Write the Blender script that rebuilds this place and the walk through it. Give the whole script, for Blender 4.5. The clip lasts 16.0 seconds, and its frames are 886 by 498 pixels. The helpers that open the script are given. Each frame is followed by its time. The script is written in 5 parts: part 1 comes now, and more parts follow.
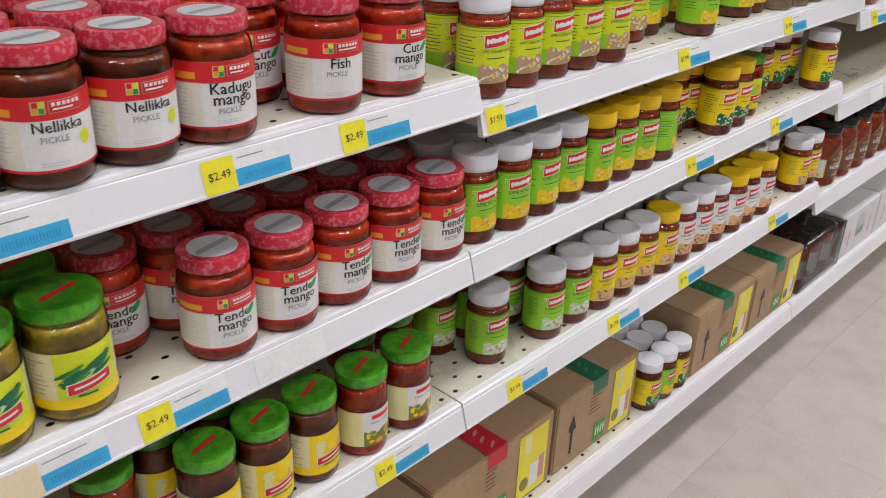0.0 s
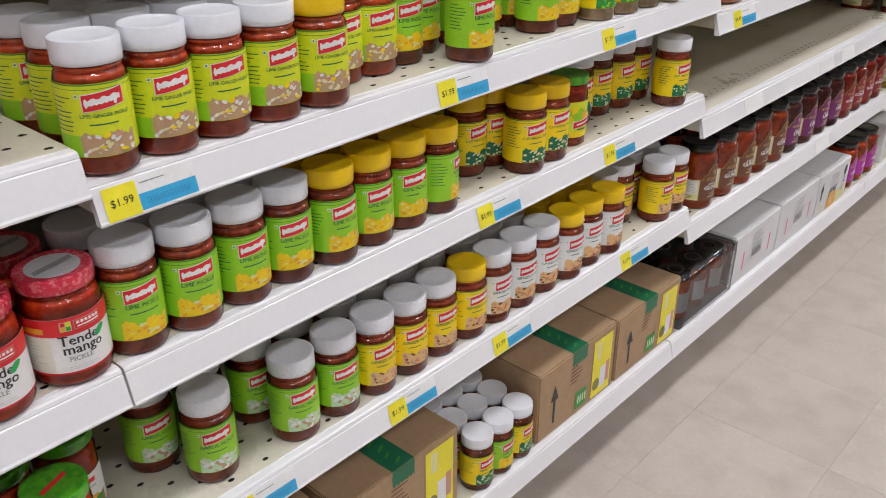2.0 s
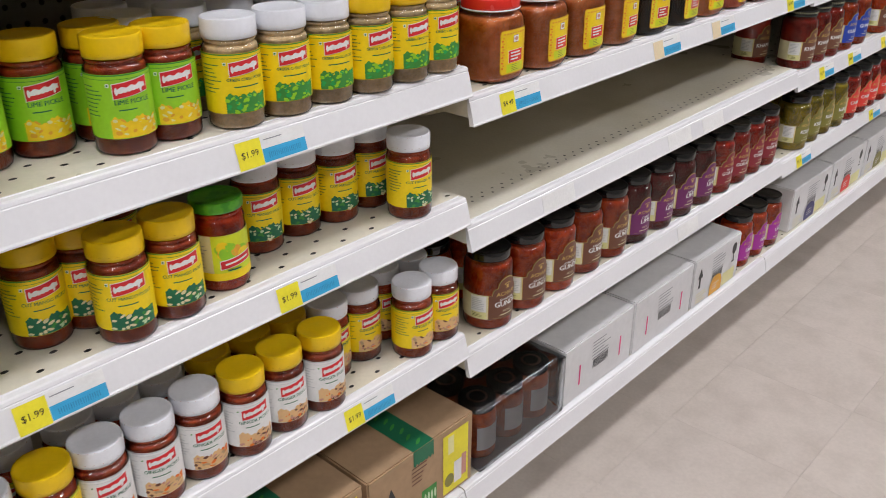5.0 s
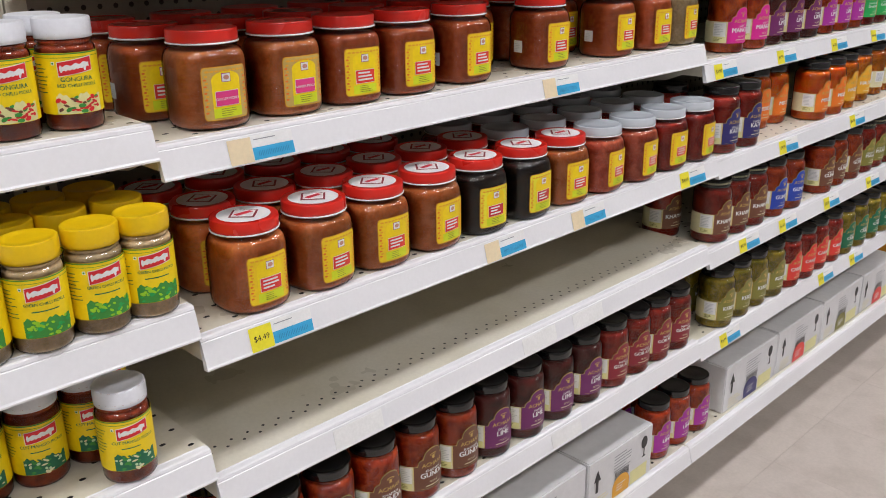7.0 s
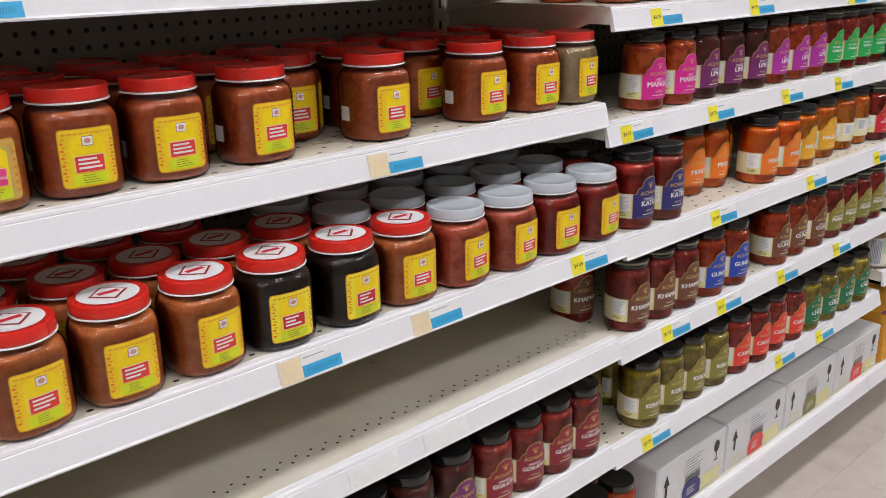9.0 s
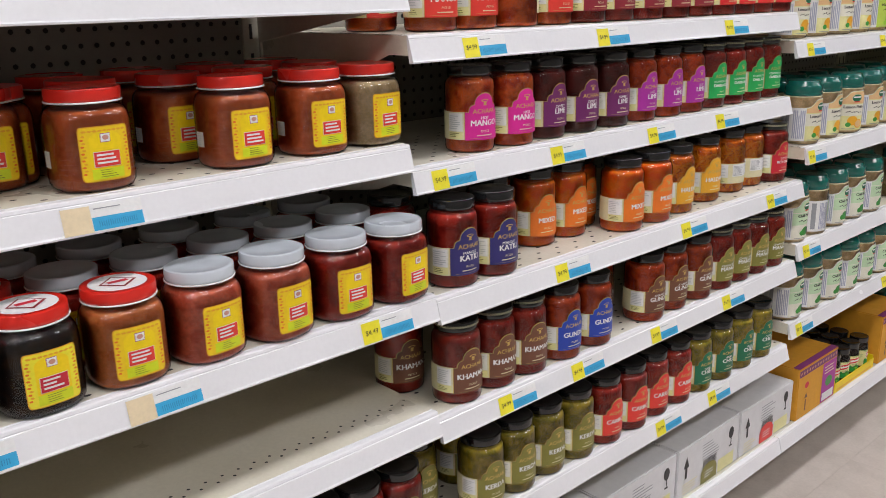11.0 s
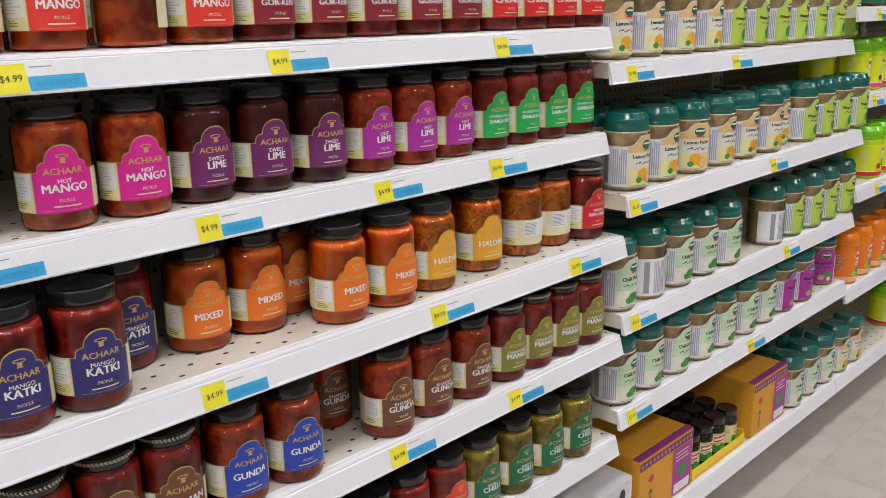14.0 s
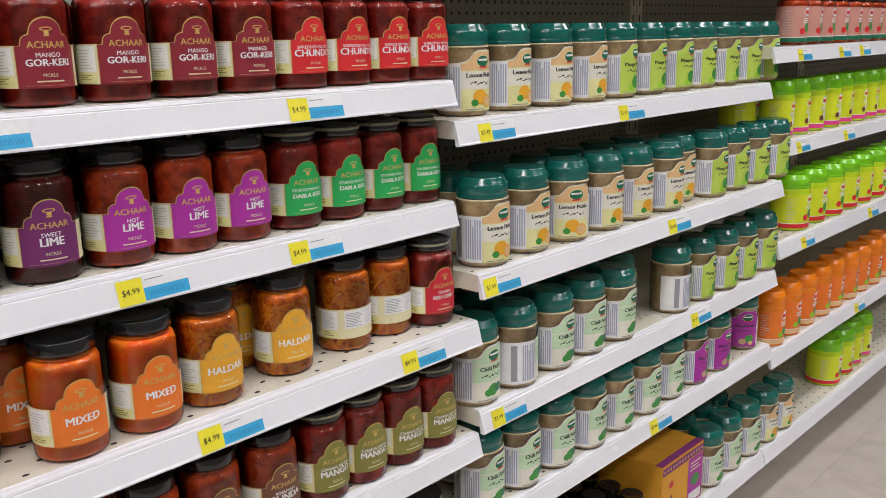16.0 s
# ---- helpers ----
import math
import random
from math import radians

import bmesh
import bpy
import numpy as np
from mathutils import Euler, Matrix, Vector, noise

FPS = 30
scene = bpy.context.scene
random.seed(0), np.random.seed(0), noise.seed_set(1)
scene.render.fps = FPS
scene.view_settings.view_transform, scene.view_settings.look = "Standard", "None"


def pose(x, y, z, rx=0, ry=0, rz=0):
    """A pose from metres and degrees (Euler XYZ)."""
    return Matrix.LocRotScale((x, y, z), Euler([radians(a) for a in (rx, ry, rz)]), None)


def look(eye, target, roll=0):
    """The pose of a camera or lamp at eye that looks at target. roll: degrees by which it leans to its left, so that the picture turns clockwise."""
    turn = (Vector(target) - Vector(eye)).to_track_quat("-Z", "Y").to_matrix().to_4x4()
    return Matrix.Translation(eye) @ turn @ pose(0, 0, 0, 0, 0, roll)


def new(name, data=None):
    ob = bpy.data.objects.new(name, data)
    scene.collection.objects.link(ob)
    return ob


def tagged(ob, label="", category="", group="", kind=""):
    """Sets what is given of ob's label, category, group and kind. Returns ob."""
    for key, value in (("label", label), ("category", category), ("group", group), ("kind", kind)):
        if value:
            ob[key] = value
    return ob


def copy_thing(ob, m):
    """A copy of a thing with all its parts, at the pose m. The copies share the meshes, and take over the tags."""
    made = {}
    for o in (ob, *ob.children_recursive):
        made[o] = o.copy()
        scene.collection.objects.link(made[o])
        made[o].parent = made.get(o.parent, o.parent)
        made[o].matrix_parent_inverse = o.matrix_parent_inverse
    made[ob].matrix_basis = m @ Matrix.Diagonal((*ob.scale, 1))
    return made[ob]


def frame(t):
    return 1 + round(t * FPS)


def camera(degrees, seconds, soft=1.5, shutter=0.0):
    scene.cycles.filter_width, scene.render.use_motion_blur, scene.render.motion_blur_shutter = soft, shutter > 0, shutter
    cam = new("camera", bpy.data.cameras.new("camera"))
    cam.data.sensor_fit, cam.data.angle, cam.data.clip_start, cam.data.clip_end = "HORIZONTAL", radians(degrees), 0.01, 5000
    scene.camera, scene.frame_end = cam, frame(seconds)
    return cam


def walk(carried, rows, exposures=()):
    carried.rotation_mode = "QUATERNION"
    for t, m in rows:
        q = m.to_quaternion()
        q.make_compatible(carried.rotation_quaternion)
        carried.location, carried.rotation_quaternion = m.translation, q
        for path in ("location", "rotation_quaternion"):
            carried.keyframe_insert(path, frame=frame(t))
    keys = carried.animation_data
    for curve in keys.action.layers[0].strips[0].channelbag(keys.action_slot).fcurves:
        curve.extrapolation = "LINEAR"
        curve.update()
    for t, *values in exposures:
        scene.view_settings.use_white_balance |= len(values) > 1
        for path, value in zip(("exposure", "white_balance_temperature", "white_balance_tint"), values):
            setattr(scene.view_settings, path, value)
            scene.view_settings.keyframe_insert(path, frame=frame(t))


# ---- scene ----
cam = camera(53.4, 16.0, soft=0.75, shutter=0.15)
PATH = [
    (0, (0.649, -0.761, 1.253), (-0.562, 0.556, 0.359), 2.1),
    (0.5, (0.64, -0.643, 1.273), (-0.549, 0.69, 0.373), 2.0),
    (1, (0.651, -0.533, 1.268), (-0.539, 0.801, 0.373), 1.6),
    (1.5, (0.675, -0.432, 1.254), (-0.511, 0.902, 0.351), 0.4),
    (2, (0.706, -0.325, 1.249), (-0.477, 1.004, 0.336), 0.2),
    (2.5, (0.742, -0.244, 1.249), (-0.441, 1.084, 0.335), 0.6),
    (3, (0.77, -0.171, 1.247), (-0.424, 1.147, 0.332), 0.9),
    (5.5, (0.792, 0.436, 1.266), (-0.421, 1.763, 0.392), -0.6),
    (6, (0.819, 0.555, 1.277), (-0.412, 1.905, 0.464), -0.8),
    (6.5, (0.865, 0.673, 1.327), (-0.417, 2.031, 0.613), -0.7),
    (7, (0.887, 0.763, 1.364), (-0.458, 2.073, 0.674), -0.7),
    (7.5, (0.892, 0.85, 1.379), (-0.494, 2.115, 0.687), -1.0),
    (8, (0.895, 0.958, 1.37), (-0.497, 2.23, 0.704), -1.5),
    (8.5, (0.897, 1.084, 1.375), (-0.503, 2.353, 0.72), -1.0),
    (9, (0.89, 1.2, 1.38), (-0.518, 2.469, 0.743), -1.0),
    (11.5, (0.963, 1.676, 1.339), (-0.449, 2.981, 0.79), -1.2),
    (12, (0.961, 1.79, 1.332), (-0.448, 3.098, 0.784), -1.2),
    (12.5, (0.949, 1.906, 1.321), (-0.45, 3.232, 0.787), -1.2),
    (13, (0.936, 2.025, 1.34), (-0.456, 3.356, 0.801), -0.9),
    (13.5, (0.924, 2.125, 1.344), (-0.443, 3.484, 0.81), -0.8),
    (14, (0.92, 2.219, 1.332), (-0.437, 3.589, 0.8), -0.9),
    (14.5, (0.921, 2.325, 1.33), (-0.431, 3.702, 0.807), -0.9),
    (15, (0.925, 2.439, 1.353), (-0.423, 3.827, 0.847), -0.9),
    (15.5, (0.927, 2.532, 1.367), (-0.416, 3.932, 0.881), -0.8),
    (16, (0.931, 2.594, 1.366), (-0.408, 3.999, 0.887), -1.0),
]
walk(cam, [(t, look(eye, target, roll)) for t, eye, target, roll in PATH])

# ---- world, lights ----
world = bpy.data.worlds.new("world")
scene.world = world
world.use_nodes = True
world.node_tree.nodes["Background"].inputs[0].default_value = (0.9, 0.95, 1.0, 1)
world.node_tree.nodes["Background"].inputs[1].default_value = 0.0
LAMP_WATTS = 14.6
scene.view_settings.exposure = 0.0


# ---- materials ----
def node_mat(name, base, rough=0.5, metal=0.0, vary=0.12, grain=60.0, blotch=7.0, bump=0.0, coat=0.0, second=None, mix_scale=18.0, edge=(0.45, 0.6), spec=0.5, sheen_rough=0.1, per_object=0.0, shreds=0.0):
    """A surface with two scales of variation, an optional second colour in clumps, and fine relief."""
    m = bpy.data.materials.new(name)
    m.use_nodes = True
    nt = m.node_tree
    b = nt.nodes["Principled BSDF"]
    tc = nt.nodes.new("ShaderNodeTexCoord")
    info = nt.nodes.new("ShaderNodeObjectInfo")
    shift = nt.nodes.new("ShaderNodeVectorMath")
    shift.operation = "MULTIPLY_ADD"
    comb = nt.nodes.new("ShaderNodeCombineXYZ")
    for i in range(3):
        nt.links.new(info.outputs["Random"], comb.inputs[i])
    nt.links.new(comb.outputs[0], shift.inputs[0])
    shift.inputs[1].default_value = (7.3, 5.1, 9.7)
    nt.links.new(tc.outputs["Object"], shift.inputs[2])
    vec = shift.outputs[0]

    def noise_node(scale, detail=3.0):
        n = nt.nodes.new("ShaderNodeTexNoise")
        n.inputs["Scale"].default_value = scale
        n.inputs["Detail"].default_value = detail
        nt.links.new(vec, n.inputs["Vector"])
        return n

    n1, n2 = noise_node(grain), noise_node(blotch)
    add = nt.nodes.new("ShaderNodeMath")
    add.operation = "ADD"
    nt.links.new(n1.outputs["Fac"], add.inputs[0])
    nt.links.new(n2.outputs["Fac"], add.inputs[1])
    rng = nt.nodes.new("ShaderNodeMapRange")
    rng.inputs[1].default_value, rng.inputs[2].default_value = 0.6, 1.4
    rng.inputs[3].default_value, rng.inputs[4].default_value = 1 - vary, 1 + vary
    nt.links.new(add.outputs[0], rng.inputs[0])
    col = nt.nodes.new("ShaderNodeMix")
    col.data_type = "RGBA"
    col.inputs["A"].default_value = (*base, 1)
    col.inputs["B"].default_value = (*(second or base), 1)
    if second:
        n3 = noise_node(mix_scale, 0.5 if shreds else 2.0)
        n3.inputs["Distortion"].default_value = shreds
        r3 = nt.nodes.new("ShaderNodeMapRange")
        r3.inputs[1].default_value, r3.inputs[2].default_value = edge
        nt.links.new(n3.outputs["Fac"], r3.inputs[0])
        nt.links.new(r3.outputs[0], col.inputs["Factor"])
    else:
        col.inputs["Factor"].default_value = 0
    mul = nt.nodes.new("ShaderNodeVectorMath")
    mul.operation = "SCALE"
    nt.links.new(col.outputs["Result"], mul.inputs[0])
    nt.links.new(rng.outputs[0], mul.inputs["Scale"])
    hue = nt.nodes.new("ShaderNodeHueSaturation")
    nt.links.new(mul.outputs[0], hue.inputs["Color"])
    if per_object:
        r5 = nt.nodes.new("ShaderNodeMapRange")
        r5.inputs[3].default_value, r5.inputs[4].default_value = 1 - per_object, 1 + per_object
        nt.links.new(info.outputs["Random"], r5.inputs[0])
        nt.links.new(r5.outputs[0], hue.inputs["Value"])
    nt.links.new(hue.outputs[0], b.inputs["Base Color"])
    r4 = nt.nodes.new("ShaderNodeMapRange")
    r4.inputs[3].default_value, r4.inputs[4].default_value = max(0.02, rough - 0.08), min(1, rough + 0.08)
    nt.links.new(n2.outputs["Fac"], r4.inputs[0])
    nt.links.new(r4.outputs[0], b.inputs["Roughness"])
    b.inputs["Metallic"].default_value = metal
    b.inputs["Specular IOR Level"].default_value = spec
    b.inputs["Coat Weight"].default_value = coat
    b.inputs["Coat Roughness"].default_value = sheen_rough
    if bump:
        bp = nt.nodes.new("ShaderNodeBump")
        bp.inputs["Strength"].default_value = bump
        bp.inputs["Distance"].default_value = 0.002
        nt.links.new((n3 if second else n1).outputs["Fac"], bp.inputs["Height"])
        nt.links.new(bp.outputs[0], b.inputs["Normal"])
    return m


def glass_mat(name, tint=(1, 1, 1), gloss=0.05):
    """Thin clear jar glass: lets light straight through, with a Fresnel gloss."""
    m = bpy.data.materials.new(name)
    m.use_nodes = True
    nt = m.node_tree
    nt.nodes.remove(nt.nodes["Principled BSDF"])
    out = nt.nodes["Material Output"]
    tr, gl, mx, fr = (nt.nodes.new("ShaderNode" + k) for k in ("BsdfTransparent", "BsdfGlossy", "MixShader", "Fresnel"))
    tr.inputs[0].default_value = (*tint, 1)
    gl.inputs["Roughness"].default_value = gloss
    fr.inputs[0].default_value = 1.6
    tc, nz, bp = (nt.nodes.new("ShaderNode" + k) for k in ("TexCoord", "TexNoise", "Bump"))
    nz.inputs["Scale"].default_value = 70
    bp.inputs["Strength"].default_value, bp.inputs["Distance"].default_value = 0.10, 0.0012
    nt.links.new(tc.outputs["Object"], nz.inputs["Vector"])
    nt.links.new(nz.outputs["Fac"], bp.inputs["Height"])
    nt.links.new(bp.outputs[0], gl.inputs["Normal"])
    nt.links.new(bp.outputs[0], fr.inputs["Normal"])
    nt.links.new(fr.outputs[0], mx.inputs[0])
    nt.links.new(tr.outputs[0], mx.inputs[1])
    nt.links.new(gl.outputs[0], mx.inputs[2])
    nt.links.new(mx.outputs[0], out.inputs[0])
    return m


def glow_mat(name, colour, power):
    m = bpy.data.materials.new(name)
    m.use_nodes = True
    nt = m.node_tree
    nt.nodes.remove(nt.nodes["Principled BSDF"])
    em = nt.nodes.new("ShaderNodeEmission")
    em.inputs[0].default_value, em.inputs[1].default_value = (*colour, 1), power
    nt.links.new(em.outputs[0], nt.nodes["Material Output"].inputs[0])
    return m


INKS = {}


def ink(name, rgb=None, rough=0.42):
    """A printed colour on label paper, made once for each name."""
    if name not in INKS:
        INKS[name] = node_mat("ink_" + name, rgb, rough, vary=0.07, grain=220, blotch=30)
    return INKS[name]


for nm, rgb in dict(
    white=(0.84, 0.84, 0.83), ivory=(0.80, 0.78, 0.66), mustard=(0.92, 0.64, 0.015), cream=(0.78, 0.72, 0.45), paleyellow=(0.80, 0.76, 0.36), grey=(0.33, 0.34, 0.36), lightgrey=(0.58, 0.59, 0.60), black=(0.02, 0.02, 0.022),
    red=(0.72, 0.025, 0.03), crimson=(0.62, 0.02, 0.04), maroon=(0.27, 0.02, 0.035), magenta=(0.72, 0.02, 0.30), violet=(0.42, 0.03, 0.34), purple=(0.17, 0.022, 0.13),
    green=(0.02, 0.42, 0.10), deepgreen=(0.012, 0.16, 0.075), lime=(0.32, 0.66, 0.025), limeyellow=(0.70, 0.78, 0.02), yellow=(0.95, 0.70, 0.005), gold=(0.62, 0.42, 0.12),
    orange=(0.86, 0.20, 0.02), amber=(0.84, 0.42, 0.03), navy=(0.035, 0.03, 0.16), blue=(0.02, 0.06, 0.42), brown=(0.17, 0.065, 0.035), olive=(0.24, 0.22, 0.045),
    tan=(0.55, 0.36, 0.20), palegreen=(0.55, 0.74, 0.48), leaf=(0.05, 0.30, 0.05), skyblue=(0.05, 0.42, 0.72), tagyellow=(0.90, 0.80, 0.04), fadeyellow=(0.82, 0.68, 0.45),
    pink=(0.80, 0.06, 0.25), slate=(0.03, 0.22, 0.46), dusk=(0.42, 0.44, 0.56), limepale=(0.50, 0.66, 0.10), salmon=(0.62, 0.30, 0.24), scarlet=(0.80, 0.05, 0.035), peach=(0.80, 0.52, 0.25)).items():
    ink(nm, rgb)

M_SHELF = node_mat("shelf_enamel", (0.74, 0.705, 0.60), 0.30, vary=0.07, grain=140, blotch=9, bump=0.04, second=(0.60, 0.55, 0.41), mix_scale=7, edge=(0.35, 0.95))
M_LIP = node_mat("shelf_rail_enamel", (0.84, 0.84, 0.86), 0.24, vary=0.03, grain=160, blotch=4)
# the shelf enamel's hue, darkened: the shade behind the jars is in this colour
M_PEG = node_mat("pegboard_shaded_enamel", (0.30, 0.285, 0.24), 0.5, vary=0.08, grain=50, blotch=3, bump=0.05)
# near-black that stands for the shade in holes, slots and below the base shelf
M_DARK = node_mat("recess_shade", (0.05, 0.047, 0.045), 0.7, vary=0.2)
M_TILE = node_mat("floor_tile", (0.61, 0.545, 0.49), 0.34, vary=0.08, grain=120, blotch=2.2, bump=0.04, second=(0.53, 0.468, 0.415), mix_scale=11, edge=(0.45, 0.75), per_object=0.03)
M_GROUT = node_mat("tile_joint", (0.30, 0.26, 0.22), 0.8)
M_WALL = node_mat("painted_wall", (0.42, 0.41, 0.39), 0.7, vary=0.06, grain=30, blotch=1)
M_CEIL = node_mat("ceiling_board", (0.38, 0.38, 0.38), 0.85, vary=0.05, grain=80, blotch=1)
M_STEEL = node_mat("painted_steel", (0.7, 0.7, 0.7), 0.4)
M_KRAFT = node_mat("kraft_board", (0.43, 0.285, 0.165), 0.75, vary=0.10, grain=90, blotch=6, bump=0.10)
M_CARTON = node_mat("white_board", (0.74, 0.74, 0.75), 0.6, vary=0.06, grain=60, blotch=5, bump=0.06)
M_OCHRE = node_mat("yellow_board", (0.74, 0.36, 0.03), 0.6, vary=0.08, grain=70, blotch=6, bump=0.06)
M_GLASS = glass_mat("jar_glass", (0.97, 0.985, 0.975))
M_RIBBED = glass_mat("ribbed_jar_glass", (0.97, 0.985, 0.975), 0.05)
M_WRAP = glass_mat("shrink_wrap", (0.86, 0.87, 0.9), 0.14)
M_TUBE = glow_mat("lamp_panel", (1.0, 0.975, 1.01), 5.0)


def plastic(name, rgb, rough=0.35):
    return node_mat(name, rgb, rough, vary=0.05, grain=200, blotch=20, bump=0.05, coat=0.15, sheen_rough=0.25)


L_WHITE = plastic("white_plastic", (0.85, 0.87, 0.92))
L_YELLOW = plastic("yellow_plastic", (0.86, 0.56, 0.005))
L_TEAL = node_mat("teal_plastic", (0.004, 0.12, 0.095), 0.12, vary=0.06, grain=200, blotch=60, bump=0.25, coat=0.6, sheen_rough=0.06)
L_BLACK = node_mat("black_lacquer", (0.008, 0.008, 0.009), 0.16, vary=0.2, spec=0.5, coat=0.5, sheen_rough=0.08)
L_RED = node_mat("red_lacquer", (0.74, 0.026, 0.016), 0.28, vary=0.06, coat=0.4)
L_CHECK = node_mat("red_gingham_lacquer", (0.62, 0.03, 0.06), 0.3, vary=0.1, second=(0.72, 0.17, 0.20), mix_scale=220, edge=(0.5, 0.6), coat=0.3)
L_GREEN = node_mat("green_lacquer", (0.10, 0.42, 0.02), 0.3, vary=0.10, second=(0.05, 0.30, 0.015), mix_scale=90, coat=0.3)
L_SILVER = node_mat("grey_white_lacquer", (0.60, 0.65, 0.70), 0.25, vary=0.05, coat=0.4)
L_LIME = plastic("lime_plastic", (0.20, 0.60, 0.008), 0.22)
L_ORANGE = plastic("orange_plastic", (0.86, 0.22, 0.004), 0.22)


def food(name, a, b, scale=90, bump=0.6, edge=(0.42, 0.62), shreds=0.0):
    return node_mat(name, a, 0.35, vary=0.22, grain=260, blotch=28, bump=bump, second=b, mix_scale=scale, edge=edge, spec=0.12, per_object=0.16, shreds=shreds)


F_RED = food("red_pickle", (0.885, 0.088, 0.019), (0.619, 0.044, 0.013))
F_DARK = food("dark_pickle", (0.251, 0.051, 0.021), (0.413, 0.088, 0.024))
F_BLACK = food("black_pickle", (0.018, 0.012, 0.011), (0.044, 0.021, 0.012))
F_BROWN = food("brown_pickle", (0.779, 0.104, 0.019), (0.519, 0.050, 0.012))
F_RUST = food("rust_paste", (0.82, 0.275, 0.085), (0.72, 0.195, 0.050), scale=60, bump=0.3)
F_TANP = food("tan_paste", (0.80, 0.60, 0.36), (0.66, 0.47, 0.25), scale=60, bump=0.3)
F_SALMON = food("pink_paste", (0.767, 0.192, 0.104), (0.590, 0.104, 0.053), scale=50, bump=0.3)
F_ORANGE = food("orange_pickle", (0.950, 0.236, 0.014), (0.950, 0.142, 0.011), scale=55)
F_HALDAR = food("turmeric_oil", (0.85, 0.22, 0.012), (0.62, 0.13, 0.008), scale=80)
F_STRIP = food("turmeric_shred", (0.99, 0.38, 0.022), (0.95, 0.30, 0.015), scale=160, bump=0.2)
F_STRIP_PALE = food("pale_turmeric_shred", (0.98, 0.46, 0.045), (0.94, 0.36, 0.025), scale=160, bump=0.2)
F_SPICED = food("spiced_oil_pickle", (0.52, 0.085, 0.028), (0.30, 0.042, 0.017))
F_REDOIL = food("red_oil_pickle", (0.74, 0.110, 0.030), (0.52, 0.062, 0.018))
F_RELISH = food("brown_relish", (0.70, 0.175, 0.055), (0.52, 0.095, 0.028), scale=130, bump=0.35, edge=(0.35, 0.75))
F_MANGO = food("mango_in_red_oil", (0.95, 0.205, 0.040), (0.62, 0.070, 0.018), scale=45)
F_PLUM = food("dark_plum_pickle", (0.20, 0.026, 0.022), (0.11, 0.015, 0.014), scale=60)
F_OLIVE = food("olive_pickle", (0.595, 0.437, 0.047), (0.320, 0.267, 0.028), scale=70)
F_OKRA = food("okra_pickle", (0.824, 0.585, 0.071), (0.503, 0.396, 0.047), scale=60)
F_WINE = food("wine_pickle", (0.56, 0.040, 0.022), (0.30, 0.018, 0.013), scale=60)


